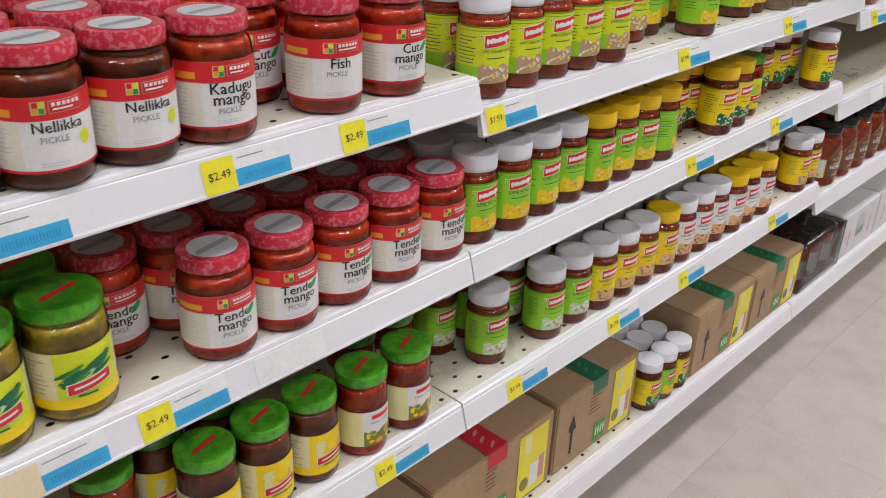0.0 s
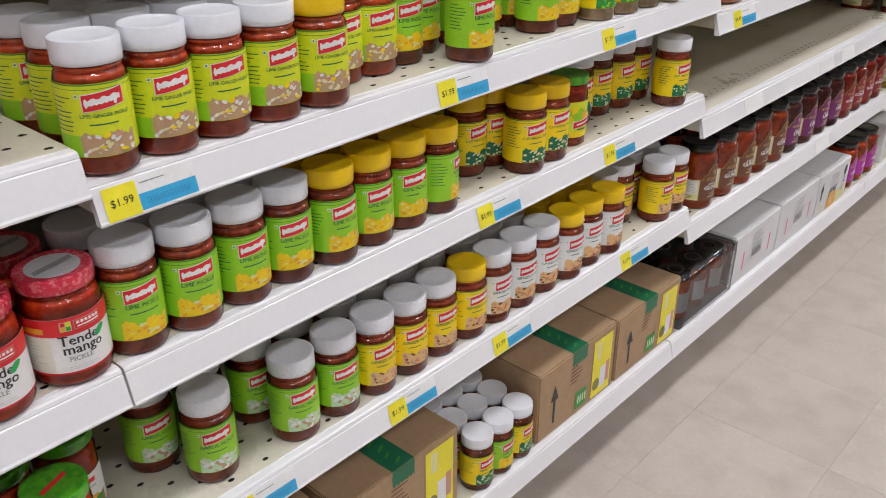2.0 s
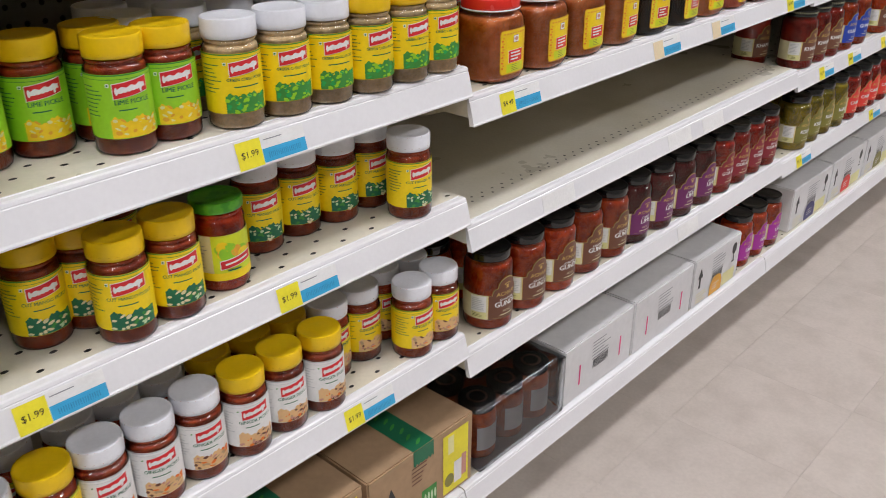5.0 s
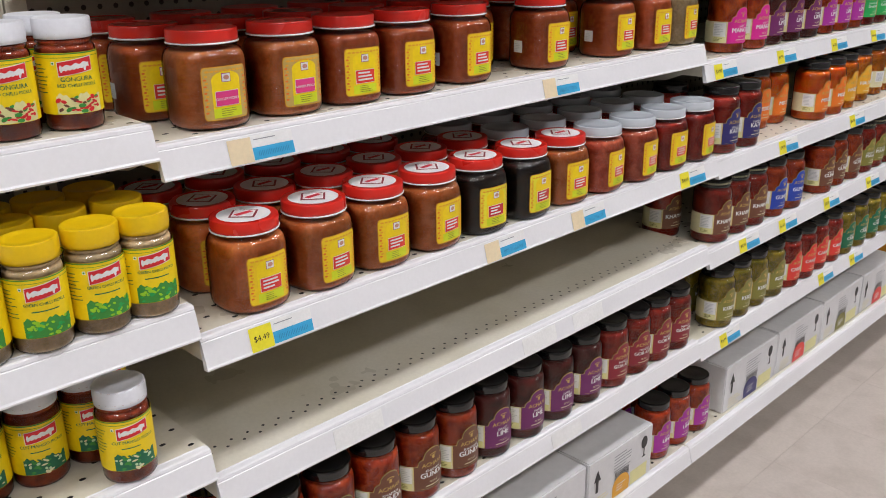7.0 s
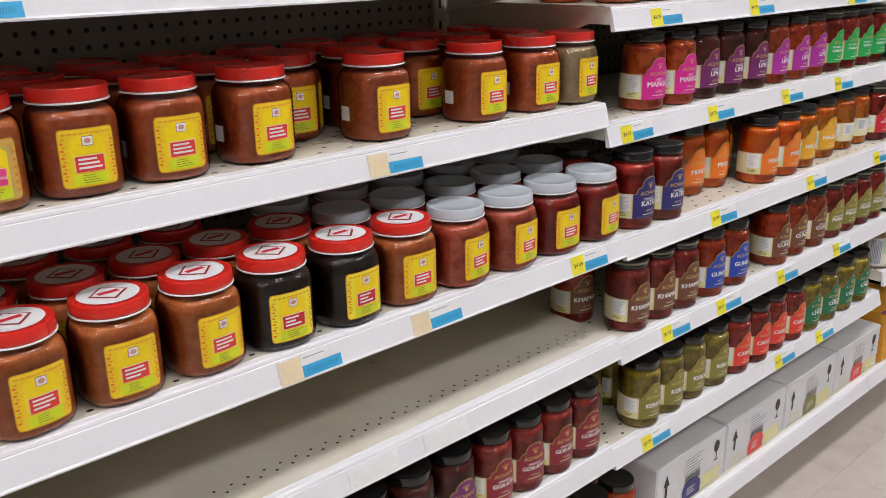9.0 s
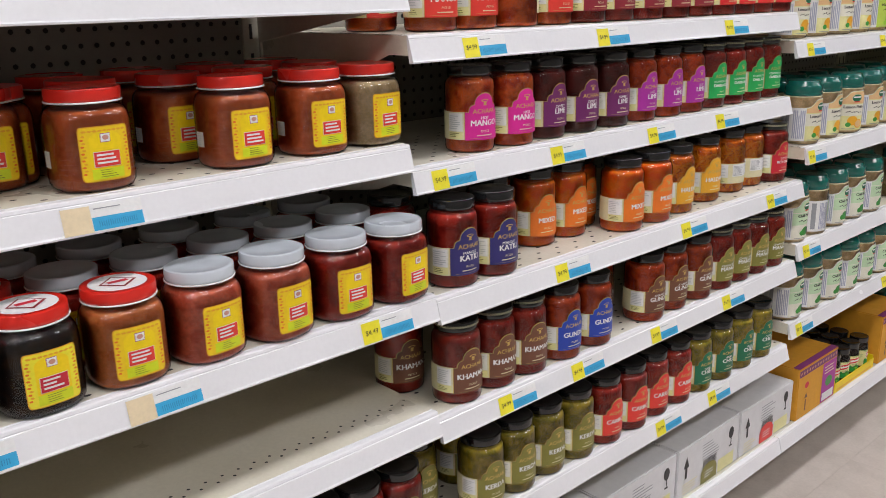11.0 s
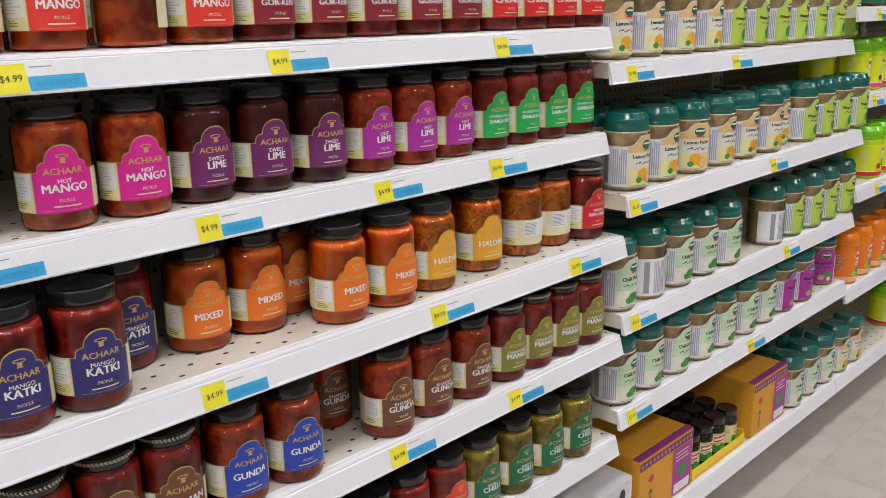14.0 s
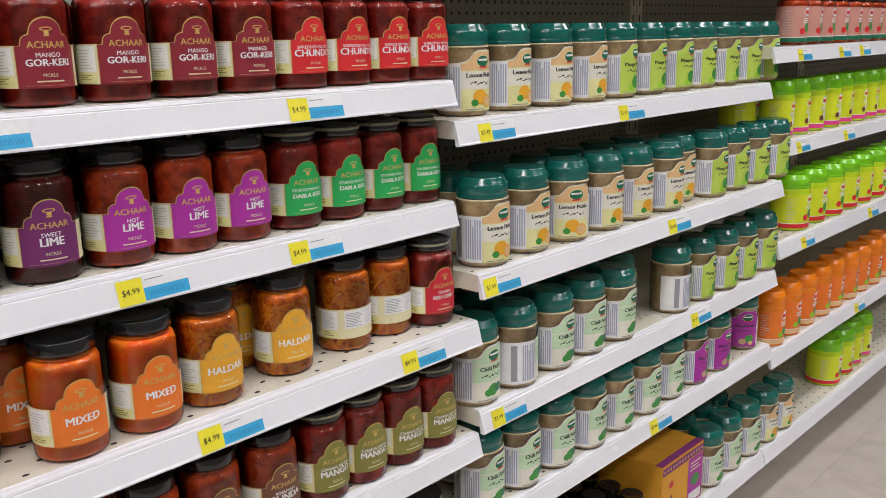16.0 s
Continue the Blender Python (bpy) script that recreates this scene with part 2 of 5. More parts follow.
# ---- mesh tools ----
class Build:
    """Gathers faces with materials and turns them into one mesh."""

    def __init__(self):
        self.v, self.f, self.mi, self.sm, self.mats = [], [], [], [], []

    def slot(self, m):
        if m not in self.mats:
            self.mats.append(m)
        return self.mats.index(m)

    def put(self, verts, faces, m, smooth=False):
        k, s = len(self.v), self.slot(m)
        self.v += verts
        for f in faces:
            self.f.append(tuple(i + k for i in f))
            self.mi.append(s)
            self.sm.append(smooth)

    def lathe(self, profile, m, seg=24, cap0=False, cap1=False, squash=None, x=0.0, y=0.0):
        vs, fs = [], []
        for r, z in profile:
            for i in range(seg):
                a = 2 * math.pi * i / seg
                q = r if squash is None else r * squash(a, z)
                vs.append((x + q * math.cos(a), y + q * math.sin(a), z))
        for j in range(len(profile) - 1):
            for i in range(seg):
                n = (i + 1) % seg
                fs.append((j * seg + i, j * seg + n, (j + 1) * seg + n, (j + 1) * seg + i))
        self.put(vs, fs, m, True)
        caps = []
        if cap0:
            caps.append(tuple(reversed(range(seg))))
        if cap1:
            caps.append(tuple((len(profile) - 1) * seg + i for i in range(seg)))
        if caps:
            k = len(self.v) - len(vs)
            s = self.slot(m)
            for c in caps:
                self.f.append(tuple(i + k for i in c))
                self.mi.append(s)
                self.sm.append(False)

    def box(self, lo, hi, m):
        (a, b, c), (d, e, f) = lo, hi
        vs = [(a, b, c), (d, b, c), (d, e, c), (a, e, c), (a, b, f), (d, b, f), (d, e, f), (a, e, f)]
        self.put(vs, [(3, 2, 1, 0), (4, 5, 6, 7), (0, 1, 5, 4), (1, 2, 6, 5), (2, 3, 7, 6), (3, 0, 4, 7)], m)

    def band(self, on, u0, u1, low, high, m, lift, step=0.0028):
        """A strip of print between two heights, either of which may follow u."""
        n = max(1, int((u1 - u0) / step))
        vs = []
        for i in range(n + 1):
            u = u0 + (u1 - u0) * i / n
            a, b = (low(u) if callable(low) else low), (high(u) if callable(high) else high)
            vs += [on(u, a, lift), on(u, b, lift)]
        self.put(vs, [(2 * i, 2 * i + 2, 2 * i + 3, 2 * i + 1) for i in range(n)], m, True)

    def oval(self, on, u, v, a, b, m, lift, n=14, turn=0.0):
        c, s = math.cos(turn), math.sin(turn)
        vs = [on(u, v, lift)]
        for i in range(n):
            p, q = a * math.cos(2 * math.pi * i / n), b * math.sin(2 * math.pi * i / n)
            vs.append(on(u + p * c - q * s, v + p * s + q * c, lift))
        self.put(vs, [(0, 1 + i, 1 + (i + 1) % n) for i in range(n)], m, True)

    def words(self, on, text, u, v, size, m, lift, bold=0.0, turn=0.0, strikes=1):
        vs, fs = glyphs(text, bold)
        c, s = math.cos(turn) * size, math.sin(turn) * size
        self.put([on(u + x * c - y * s, v + x * s + y * c, lift) for x, y in vs], fs, m)
        for k in range(strikes - 1):
            d, e = size * 0.035 * (k % 2 * 2 - 1), size * 0.02
            self.put([on(u + d + x * c - y * s, v + e + x * s + y * c, lift + 0.00008 * (k + 1)) for x, y in vs], fs, m)

    def lines(self, on, u0, u1, v0, v1, n, m, lift, rnd, thick=0.35):
        """Print too small to read: plain bars."""
        h = (v1 - v0) / n
        for i in range(n):
            w = (u1 - u0) * rnd.uniform(0.55, 1.0)
            self.band(on, u0, u0 + w, v0 + h * (i + 0.3), v0 + h * (i + 0.3 + thick), m, lift, 0.006)

    def mesh(self, name):
        me = bpy.data.meshes.new(name)
        me.from_pydata(self.v, [], self.f)
        for m in self.mats:
            me.materials.append(m)
        me.polygons.foreach_set("material_index", self.mi)
        me.polygons.foreach_set("use_smooth", self.sm)
        me.update()
        return me

    def thing(self, name, parent=None):
        ob = new(name, self.mesh(name))
        ob.parent = parent
        return ob


GLYPHS = {}


def glyphs(text, bold):
    """Flat outlines of a word in the built-in font, one unit high, centred."""
    key = (text, bold)
    if key not in GLYPHS:
        cu = bpy.data.curves.new("lettering", "FONT")
        cu.body, cu.size, cu.align_x, cu.align_y, cu.resolution_u, cu.offset = text, 1.0, "CENTER", "CENTER", 2, bold
        ob = new("lettering", cu)
        bpy.context.view_layer.update()
        me = ob.evaluated_get(bpy.context.evaluated_depsgraph_get()).to_mesh()
        GLYPHS[key] = ([(v.co.x, v.co.y) for v in me.vertices], [tuple(p.vertices) for p in me.polygons])
        ob.to_mesh_clear()
        bpy.data.objects.remove(ob)
        bpy.data.curves.remove(cu)
    return GLYPHS[key]


def wrap(radius):
    """Print wrapped round a jar; u runs along the girth from the side that faces the aisle."""
    return lambda u, v, o: ((radius + o) * math.cos(u / radius), (radius + o) * math.sin(u / radius), v)


def facing(x, y=0.0, z=0.0):
    return lambda u, v, o: (x + o, y + u, z + v)


def on_top(z, x=0.0, y=0.0):
    return lambda u, v, o: (x - v, y + u, z + o)


LAYER = 0.00035
rnd = random.Random(5)


# ---- labels of the jars ----
def arch(w, top, rise):
    """The scalloped outline of the tall panels: shoulders, small lobes and a dome."""
    def high(u):
        t = abs(u) / w
        if t > 0.80:
            return top
        if t > 0.52:
            return top + rise * (0.12 + 0.28 * math.sqrt(max(0, 1 - ((t - 0.52) / 0.28) ** 2)))
        return top + rise * (0.46 + 0.54 * math.sqrt(max(0, 1 - (t / 0.52) ** 2)))
    return high


def achaar_label(R, colour, lines_of_text, foot=0.022, top=0.068, rise=0.030, back=False):
    b, on = Build(), wrap(R + 0.0006)
    b.band(on, -0.100, 0.072, foot, top, ink("cream"), 0)
    b.band(on, -0.066, -0.0385, foot + 0.014, top - 0.002, ink("white"), LAYER)
    b.lines(on, -0.064, -0.0415, foot + 0.017, top - 0.005, 7, ink("lightgrey"), 2 * LAYER, rnd)
    b.band(on, -0.066, -0.0385, foot + 0.001, foot + 0.013, ink("paleyellow"), LAYER)
    b.lines(on, -0.063, -0.044, foot + 0.004, foot + 0.012, 3, ink("olive"), 2 * LAYER, rnd)
    if back:
        b.band(on, -0.028, 0.030, foot + 0.016, top - 0.002, ink("white"), LAYER)
        b.lines(on, -0.026, 0.004, foot + 0.018, top - 0.005, 9, ink("grey"), 2 * LAYER, rnd)
        b.lines(on, 0.007, 0.028, foot + 0.018, top - 0.005, 9, ink("lightgrey"), 2 * LAYER, rnd)
        return b
    w = 0.0345
    edge, panel = arch(w + 0.0012, top, rise + 0.0012), arch(w, top - 0.0004, rise)
    b.band(on, -w - 0.0012, w + 0.0012, foot, edge, ink("gold"), LAYER, 0.0016)
    b.band(on, -w, w, foot - 0.0004, panel, ink(colour), 2 * LAYER, 0.0016)
    # the maker's lamp mark as plain shapes
    b.oval(on, 0, top + rise * 0.60, 0.0072, 0.0024, ink("gold"), 3 * LAYER, 10)
    b.oval(on, 0, top + rise * 0.60, 0.0056, 0.0013, ink(colour), 4 * LAYER, 8)
    b.band(on, -0.0030, 0.0030, top + rise * 0.34, top + rise * 0.40, ink("gold"), 3 * LAYER)
    b.oval(on, 0, top + rise * 0.47, 0.0030, 0.0022, ink("gold"), 3 * LAYER, 8)
    b.words(on, "ACHAAR", 0, top + 0.0005, 0.0105, ink("gold"), 3 * LAYER, strikes=2)
    n = len(lines_of_text)
    for i, word in enumerate(lines_of_text):
        last = i == n - 1
        size = min(0.0135, 0.088 / len(word)) if last else min(0.0072, 0.080 / len(word))
        v = (top - 0.0175) if last and n == 1 else (top - 0.0190 if last else top - 0.0105 + (0.0 if n == 2 else 0.002 - 0.006 * i))
        if n == 3 and last:
            v = top - 0.0225
        b.words(on, word, 0, v, size, ink("white"), 3 * LAYER, strikes=3 if last else 2)
    b.words(on, "PICKLE", 0, foot + 0.0135, 0.0054, ink("cream"), 3 * LAYER)
    b.band(on, -0.015, 0.015, foot + 0.0062, foot + 0.0078, ink("cream"), 3 * LAYER)
    b.band(on, -0.026, 0.026, foot + 0.0024, foot + 0.0027, ink("gold"), 3 * LAYER)
    return b


def banner_label(R, paper, words, motif, side=None, foot=0.019, top=0.0850):
    """Small jars: coloured wrap with a red slanted banner, two lines of words and a picture at the foot."""
    b, on = Build(), wrap(R + 0.0006)
    b.band(on, -0.085, 0.085, foot, top, ink(paper), 0)
    b.band(on, -0.085, 0.085, top - 0.0016, top - 0.0004, ink("leaf" if paper != "white" else "lightgrey"), LAYER)
    b.band(on, -0.085, 0.085, top - 0.0052, top - 0.0047, ink("leaf" if paper != "white" else "lightgrey"), LAYER)
    if side:
        b.band(on, -0.060, -0.024, foot, foot + 0.020, ink(side), LAYER)
    tilt = lambda v: (lambda u: v + u * 0.13)
    b.band(on, -0.0180, 0.0195, tilt(top - 0.0230), tilt(top - 0.0070), ink("white"), LAYER)
    b.band(on, -0.0172, 0.0187, tilt(top - 0.0222), tilt(top - 0.0078), ink("red"), 2 * LAYER)
    b.band(on, -0.0140, 0.0155, lambda u: top - 0.0176 + u * 0.13 + 0.0005 * math.sin(u * 1500), lambda u: top - 0.0122 + u * 0.13 + 0.0009 * math.sin(u * 700 + 1), ink("white"), 3 * LAYER, 0.0010)
    b.oval(on, -0.0140, top - 0.0168, 0.0016, 0.0042, ink("white"), 3 * LAYER, 8)
    b.oval(on, 0.0105, top - 0.0160, 0.0016, 0.0042, ink("white"), 3 * LAYER, 8)
    b.words(on, words[0], 0.001, top - 0.0285, min(0.0068, 0.086 / len(words[0])), ink("deepgreen"), LAYER, strikes=2)
    if len(words) > 1:
        b.words(on, words[1], 0.001, top - 0.0350, min(0.0060, 0.086 / len(words[1])), ink("deepgreen"), LAYER, strikes=2)
    else:
        b.lines(on, -0.014, 0.016, top - 0.0385, top - 0.0335, 1, ink("deepgreen"), LAYER, rnd, 0.25)
    b.band(on, -0.0235, -0.0200, top - 0.0125, top - 0.0090, ink("white"), LAYER)
    b.oval(on, -0.02175, top - 0.01075, 0.0011, 0.0011, ink("leaf"), 2 * LAYER, 8)
    b.lines(on, -0.052, -0.027, foot + 0.022, top - 0.010, 8, ink("deepgreen" if paper != "white" else "lightgrey"), LAYER, rnd, 0.22)
    base, bits = motif
    b.band(on, -0.024, 0.026, foot + 0.0006, lambda u: foot + 0.0200 + 0.0025 * math.sin(u * 260) + 0.0012 * math.sin(u * 900), ink(base), LAYER, 0.0014)
    for i in range(34):
        u, v = rnd.uniform(-0.022, 0.024), foot + rnd.uniform(0.002, 0.0195)
        b.oval(on, u, v, rnd.uniform(0.0015, 0.0042), rnd.uniform(0.0010, 0.0024), ink(rnd.choice(bits)), (1.6 + 0.07 * i) * LAYER, 7, rnd.uniform(-0.7, 0.7))
    return b


def kitchen_label(R, words, mark="leaf"):
    """White label with red bands and thin black words."""
    b, on = Build(), wrap(R + 0.0006)
    lo, hi = 0.016, 0.076
    b.band(on, -0.100, 0.085, lo, hi, ink("white"), 0)
    b.band(on, -0.100, 0.085, hi - 0.0185, hi, ink("red"), LAYER)
    b.band(on, -0.100, 0.085, lo, lo + 0.0022, ink("red"), LAYER)
    b.band(on, -0.062, -0.026, lo + 0.004, hi - 0.018, ink("ivory"), LAYER)
    b.lines(on, -0.057, -0.031, lo + 0.008, hi - 0.022, 8, ink("lightgrey"), 2 * LAYER, rnd, 0.2)
    b.band(on, -0.058, -0.030, hi - 0.015, hi - 0.009, ink("amber"), 2 * LAYER)
    b.band(on, -0.0150, -0.0050, hi - 0.0135, hi - 0.0035, ink("cream"), 2 * LAYER)
    for i, c in enumerate(("amber", "leaf", "red", "limeyellow")):
        b.band(on, -0.0142 + 0.0045 * (i % 2), -0.0102 + 0.0045 * (i % 2), hi - 0.0128 + 0.0047 * (i // 2), hi - 0.0086 + 0.0047 * (i // 2), ink(c), 3 * LAYER)
    b.band(on, -0.003, 0.024, hi - 0.0135, hi - 0.0035, ink("salmon"), 2 * LAYER)
    b.band(on, -0.0022, 0.0232, hi - 0.0128, hi - 0.0042, ink("red"), 3 * LAYER)
    for i in range(6):
        b.band(on, -0.0005 + i * 0.0039, 0.0022 + i * 0.0039, hi - 0.0080, hi - 0.0050, ink("white"), 4 * LAYER)
    b.lines(on, 0.0, 0.022, hi - 0.0122, hi - 0.0085, 1, ink("white"), 4 * LAYER, rnd, 0.4)
    v = hi - 0.0245
    for word in words:
        b.words(on, word, 0.003, v, 0.0145 if len(word) < 7 else 0.0122, ink("black"), LAYER, strikes=2)
        v -= 0.0098
    b.words(on, "PICKLE", -0.001, v - 0.0002, 0.0072, ink("grey"), LAYER, strikes=2)
    b.lines(on, -0.014, 0.018, lo + 0.0045, lo + 0.0085, 2, ink("lightgrey"), LAYER, rnd, 0.25)
    if mark == "leaf":
        b.oval(on, 0.021, hi - 0.024, 0.0075, 0.0034, ink("green"), 2 * LAYER, 12, 0.6)
    elif mark == "fruit":
        b.oval(on, 0.024, hi - 0.037, 0.0052, 0.0062, ink("limeyellow"), 2 * LAYER, 12)
    return b


def green_lid_label(R, paper, pic, badge="red", pods=False):
    """Yellow label, picture of the fruit, slanted badge."""
    b, on = Build(), wrap(R + 0.0006)
    lo, hi = 0.016, 0.074
    b.band(on, -0.090, 0.085, lo, hi, ink("cream"), 0)
    b.band(on, -0.026, 0.034, lo, hi, ink(paper), LAYER)
    b.band(on, -0.090, 0.085, lo, lo + 0.010, ink("yellow"), 1.5 * LAYER)
    for i in range(14):
        b.oval(on, rnd.uniform(-0.018, 0.024), rnd.uniform(lo + 0.030, hi - 0.014), rnd.uniform(0.010, 0.015) if pods else rnd.uniform(0.005, 0.010), rnd.uniform(0.0018, 0.0032) if pods else rnd.uniform(0.004, 0.008), ink(rnd.choice(pic)), (2 + 0.15 * i) * LAYER, 10, rnd.uniform(0.2, 0.7) if pods else rnd.uniform(-0.5, 0.5))
    b.band(on, -0.018, 0.022, lambda u: lo + 0.017 + 0.15 * u, lambda u: lo + 0.029 + 0.15 * u, ink("white"), 5 * LAYER)
    b.band(on, -0.017, 0.021, lambda u: lo + 0.018 + 0.15 * u, lambda u: lo + 0.028 + 0.15 * u, ink(badge), 6 * LAYER)
    b.band(on, -0.012, 0.016, lambda u: lo + 0.022 + 0.15 * u, lambda u: lo + 0.0245 + 0.15 * u, ink("white"), 7 * LAYER)
    b.lines(on, -0.010, 0.020, lo + 0.0105, lo + 0.016, 1, ink("deepgreen"), 5 * LAYER, rnd)
    b.lines(on, -0.060, -0.032, lo + 0.014, hi - 0.006, 8, ink("grey"), LAYER, rnd, 0.2)
    return b


def mixed_label(R):
    """White label: red heading, the words Mixed Pickle, picture of vegetables."""
    b, on = Build(), wrap(R + 0.0006)
    lo, hi = 0.018, 0.070
    b.band(on, -0.090, 0.080, lo, hi, ink("white"), 0)
    b.band(on, -0.058, -0.024, lo, hi, ink("paleyellow"), LAYER)
    b.band(on, -0.012, 0.018, hi - 0.012, hi - 0.006, ink("red"), LAYER)
    b.words(on, "Mixed Pickle", 0.002, hi - 0.0175, 0.0062, ink("grey"), LAYER)
    b.band(on, -0.022, 0.030, lo, lambda u: lo + 0.020 + 0.003 * math.sin(u * 200), ink("olive"), LAYER)
    for i in range(12):
        b.oval(on, rnd.uniform(-0.018, 0.024), rnd.uniform(lo + 0.004, lo + 0.020), rnd.uniform(0.003, 0.007), rnd.uniform(0.002, 0.005), ink(rnd.choice(("yellow", "leaf", "tan", "amber"))), (2 + 0.15 * i) * LAYER, 8)
    return b


def stepped_label(R, paper, words, pic, sheet="peach", mid="ivory"):
    """Tall plastic jars: pale label with a raised curved top, a table of contents, a green badge and fruit."""
    b, on = Build(), wrap(R + 0.0008)
    lo, hi = 0.009, 0.090
    b.band(on, -0.120, 0.100, lo, hi, ink("white"), 0)
    for i in range(7):
        u = -0.066 + 0.0042 * i
        b.band(on, u, u + 0.0026, lo + 0.006, hi - 0.006 - (0.012 if i == 3 else 0), ink("dusk"), LAYER, 1)
    b.band(on, -0.088, -0.076, lo + 0.006, hi - 0.006, ink("grey"), LAYER)
    b.lines(on, 0.042, 0.075, lo + 0.006, hi - 0.006, 10, ink("lightgrey"), LAYER, rnd, 0.4)
    curve = lambda u: hi + 0.020 / (1 + math.exp(-(u + 0.018) * 260)) - (0.008 if u > 0.030 else 0)
    b.band(on, -0.037, 0.038, lo, lambda u: curve(u) + 0.0012, ink("white"), 2 * LAYER, 0.002)
    b.band(on, -0.036, 0.037, lo, curve, ink(paper), 3 * LAYER, 0.002)
    b.band(on, -0.036, 0.037, 0.078, lambda u: curve(u) - 0.0015, ink(sheet), 4 * LAYER, 0.002)
    b.band(on, -0.036, 0.037, 0.046, 0.076, ink(mid), 4 * LAYER, 0.003)
    b.oval(on, 0.006, 0.0925, 0.0150, 0.0105, ink("cream"), 5 * LAYER, 16)
    b.oval(on, 0.006, 0.0925, 0.0138, 0.0092, ink("deepgreen"), 6 * LAYER, 16)
    b.band(on, -0.005, 0.017, 0.0930, 0.0965, ink("white"), 7 * LAYER)
    b.band(on, -0.003, 0.015, 0.0815, 0.0840, ink("red"), 7 * LAYER)
    b.words(on, words, 0.002, 0.0690, 0.0108, ink("black"), 5 * LAYER, strikes=3)
    for i in range(7):
        b.oval(on, -0.018 + 0.0065 * i, 0.0560 + 0.0018 * math.sin(i * 2.1), 0.0034, 0.0009 + 0.0007 * (i % 2), ink("black"), 5 * LAYER, 7, 0.6 - 0.25 * i)
    for i, (du, dv, a, c) in enumerate(pic):
        b.oval(on, 0.004 + du * 1.25, lo + 0.020 + dv, a * 1.15, a, ink(c), (5 + 0.4 * i) * LAYER, 14)
    b.lines(on, -0.028, 0.026, lo + 0.001, lo + 0.005, 1, ink("grey"), 5 * LAYER, rnd)
    return b


def square_label(R, sheet="mustard", patch="scarlet", words=()):
    """Wide jars: a yellow square on the front with a red block, an emblem and a beaded border."""
    b, on = Build(), wrap_square(R)
    lo, hi, w = 0.013, 0.078, 0.0310
    soft = lambda half, e: (lambda u: e * (1 - math.sqrt(max(0, 1 - (max(0, abs(u) - half + e) / e) ** 2))))
    cut = soft(w, 0.005)
    b.band(on, -w, w, lambda u: lo + cut(u), lambda u: hi - cut(u), ink("amber"), 0, 0.0012)
    trim = soft(w - 0.0012, 0.0045)
    b.band(on, -w + 0.0012, w - 0.0012, lambda u: lo + 0.0012 + trim(u), lambda u: hi - 0.0012 - trim(u), ink(sheet), LAYER, 0.0012)
    for i in range(12):
        for s in (-1, 1):
            b.oval(on, s * (w - 0.0040 - 0.0016 * (i % 2)), lo + 0.010 + 0.0040 * i, 0.0022, 0.0014, ink("amber" if i % 2 else "orange"), 2 * LAYER, 6)
    b.band(on, -0.0195, 0.0195, lo + 0.003, lambda u: hi - 0.016 + 0.010 * math.sqrt(max(0, 1 - (u / 0.0197) ** 2)), ink("yellow"), 2 * LAYER, 0.002)
    b.band(on, -0.0062, 0.0062, hi - 0.0190, hi - 0.0085, ink("violet"), 3 * LAYER)
    b.band(on, -0.0056, 0.0056, hi - 0.0184, hi - 0.0091, ink("white"), 4 * LAYER)
    b.oval(on, 0, hi - 0.0135, 0.0040, 0.0030, ink("salmon"), 5 * LAYER, 8)
    b.band(on, -0.0162, 0.0162, lo + 0.0170, lo + 0.0355, ink("white"), 3 * LAYER)
    b.band(on, -0.0156, 0.0156, lo + 0.0176, lo + 0.0349, ink(patch), 4 * LAYER)
    if words:
        b.words(on, words[0], 0, lo + 0.0255, 0.0046, ink("white"), 5 * LAYER, strikes=2)
    else:
        b.lines(on, -0.0125, 0.0130, lo + 0.0195, lo + 0.0335, 3, ink("white"), 5 * LAYER, rnd, 0.5)
    b.band(on, -0.0195, 0.0195, lo + 0.003, lo + 0.0150, ink("limeyellow"), 2.5 * LAYER, 0.004)
    for i in range(9):
        b.oval(on, -0.024 + 0.006 * i, hi - 0.0055, 0.0030, 0.0014, ink("amber"), 2 * LAYER, 6)
    b.lines(on, -0.0100, 0.0120, lo + 0.0045, lo + 0.0150, 4, ink("olive"), 4 * LAYER, rnd, 0.25)
    return b


def small_sticker(R):
    """A plain white sticker on the flank, with print too small to read."""
    b, on = Build(), wrap_square(R)
    b.band(on, -0.098, -0.078, 0.028, 0.048, ink("white"), 0)
    b.lines(on, -0.096, -0.081, 0.030, 0.047, 6, ink("lightgrey"), LAYER, rnd, 0.2)
    return b


def tub_label(R, paper, low, pic):
    """Plastic tubs: printed sleeve with a white oval, a red mark and fruit."""
    b, on = Build(), wrap(R + 0.0008)
    lo, hi = 0.008, 0.105
    b.band(on, -0.16, 0.13, lo, hi, ink(paper), 0)
    b.band(on, -0.16, 0.13, lo, lo + 0.012, ink(low), LAYER)
    b.band(on, -0.16, 0.13, lo + 0.0125, lo + 0.0145, ink("white"), LAYER)
    b.oval(on, 0.004, hi - 0.016, 0.019, 0.012, ink("white"), LAYER, 16)
    b.band(on, -0.008, 0.015, hi - 0.020, hi - 0.012, ink("red"), 2 * LAYER)
    b.lines(on, -0.015, 0.022, hi - 0.046, hi - 0.032, 3, ink("white"), 2 * LAYER, rnd, 0.5)
    for i, (du, dv, a, c) in enumerate(pic):
        b.oval(on, du, lo + 0.026 + dv, a, a * 0.9, ink(c), (2 + 0.5 * i) * LAYER, 14)
    b.lines(on, -0.075, -0.045, lo + 0.022, hi - 0.010, 9, ink("lightgrey"), LAYER, rnd, 0.2)
    return b


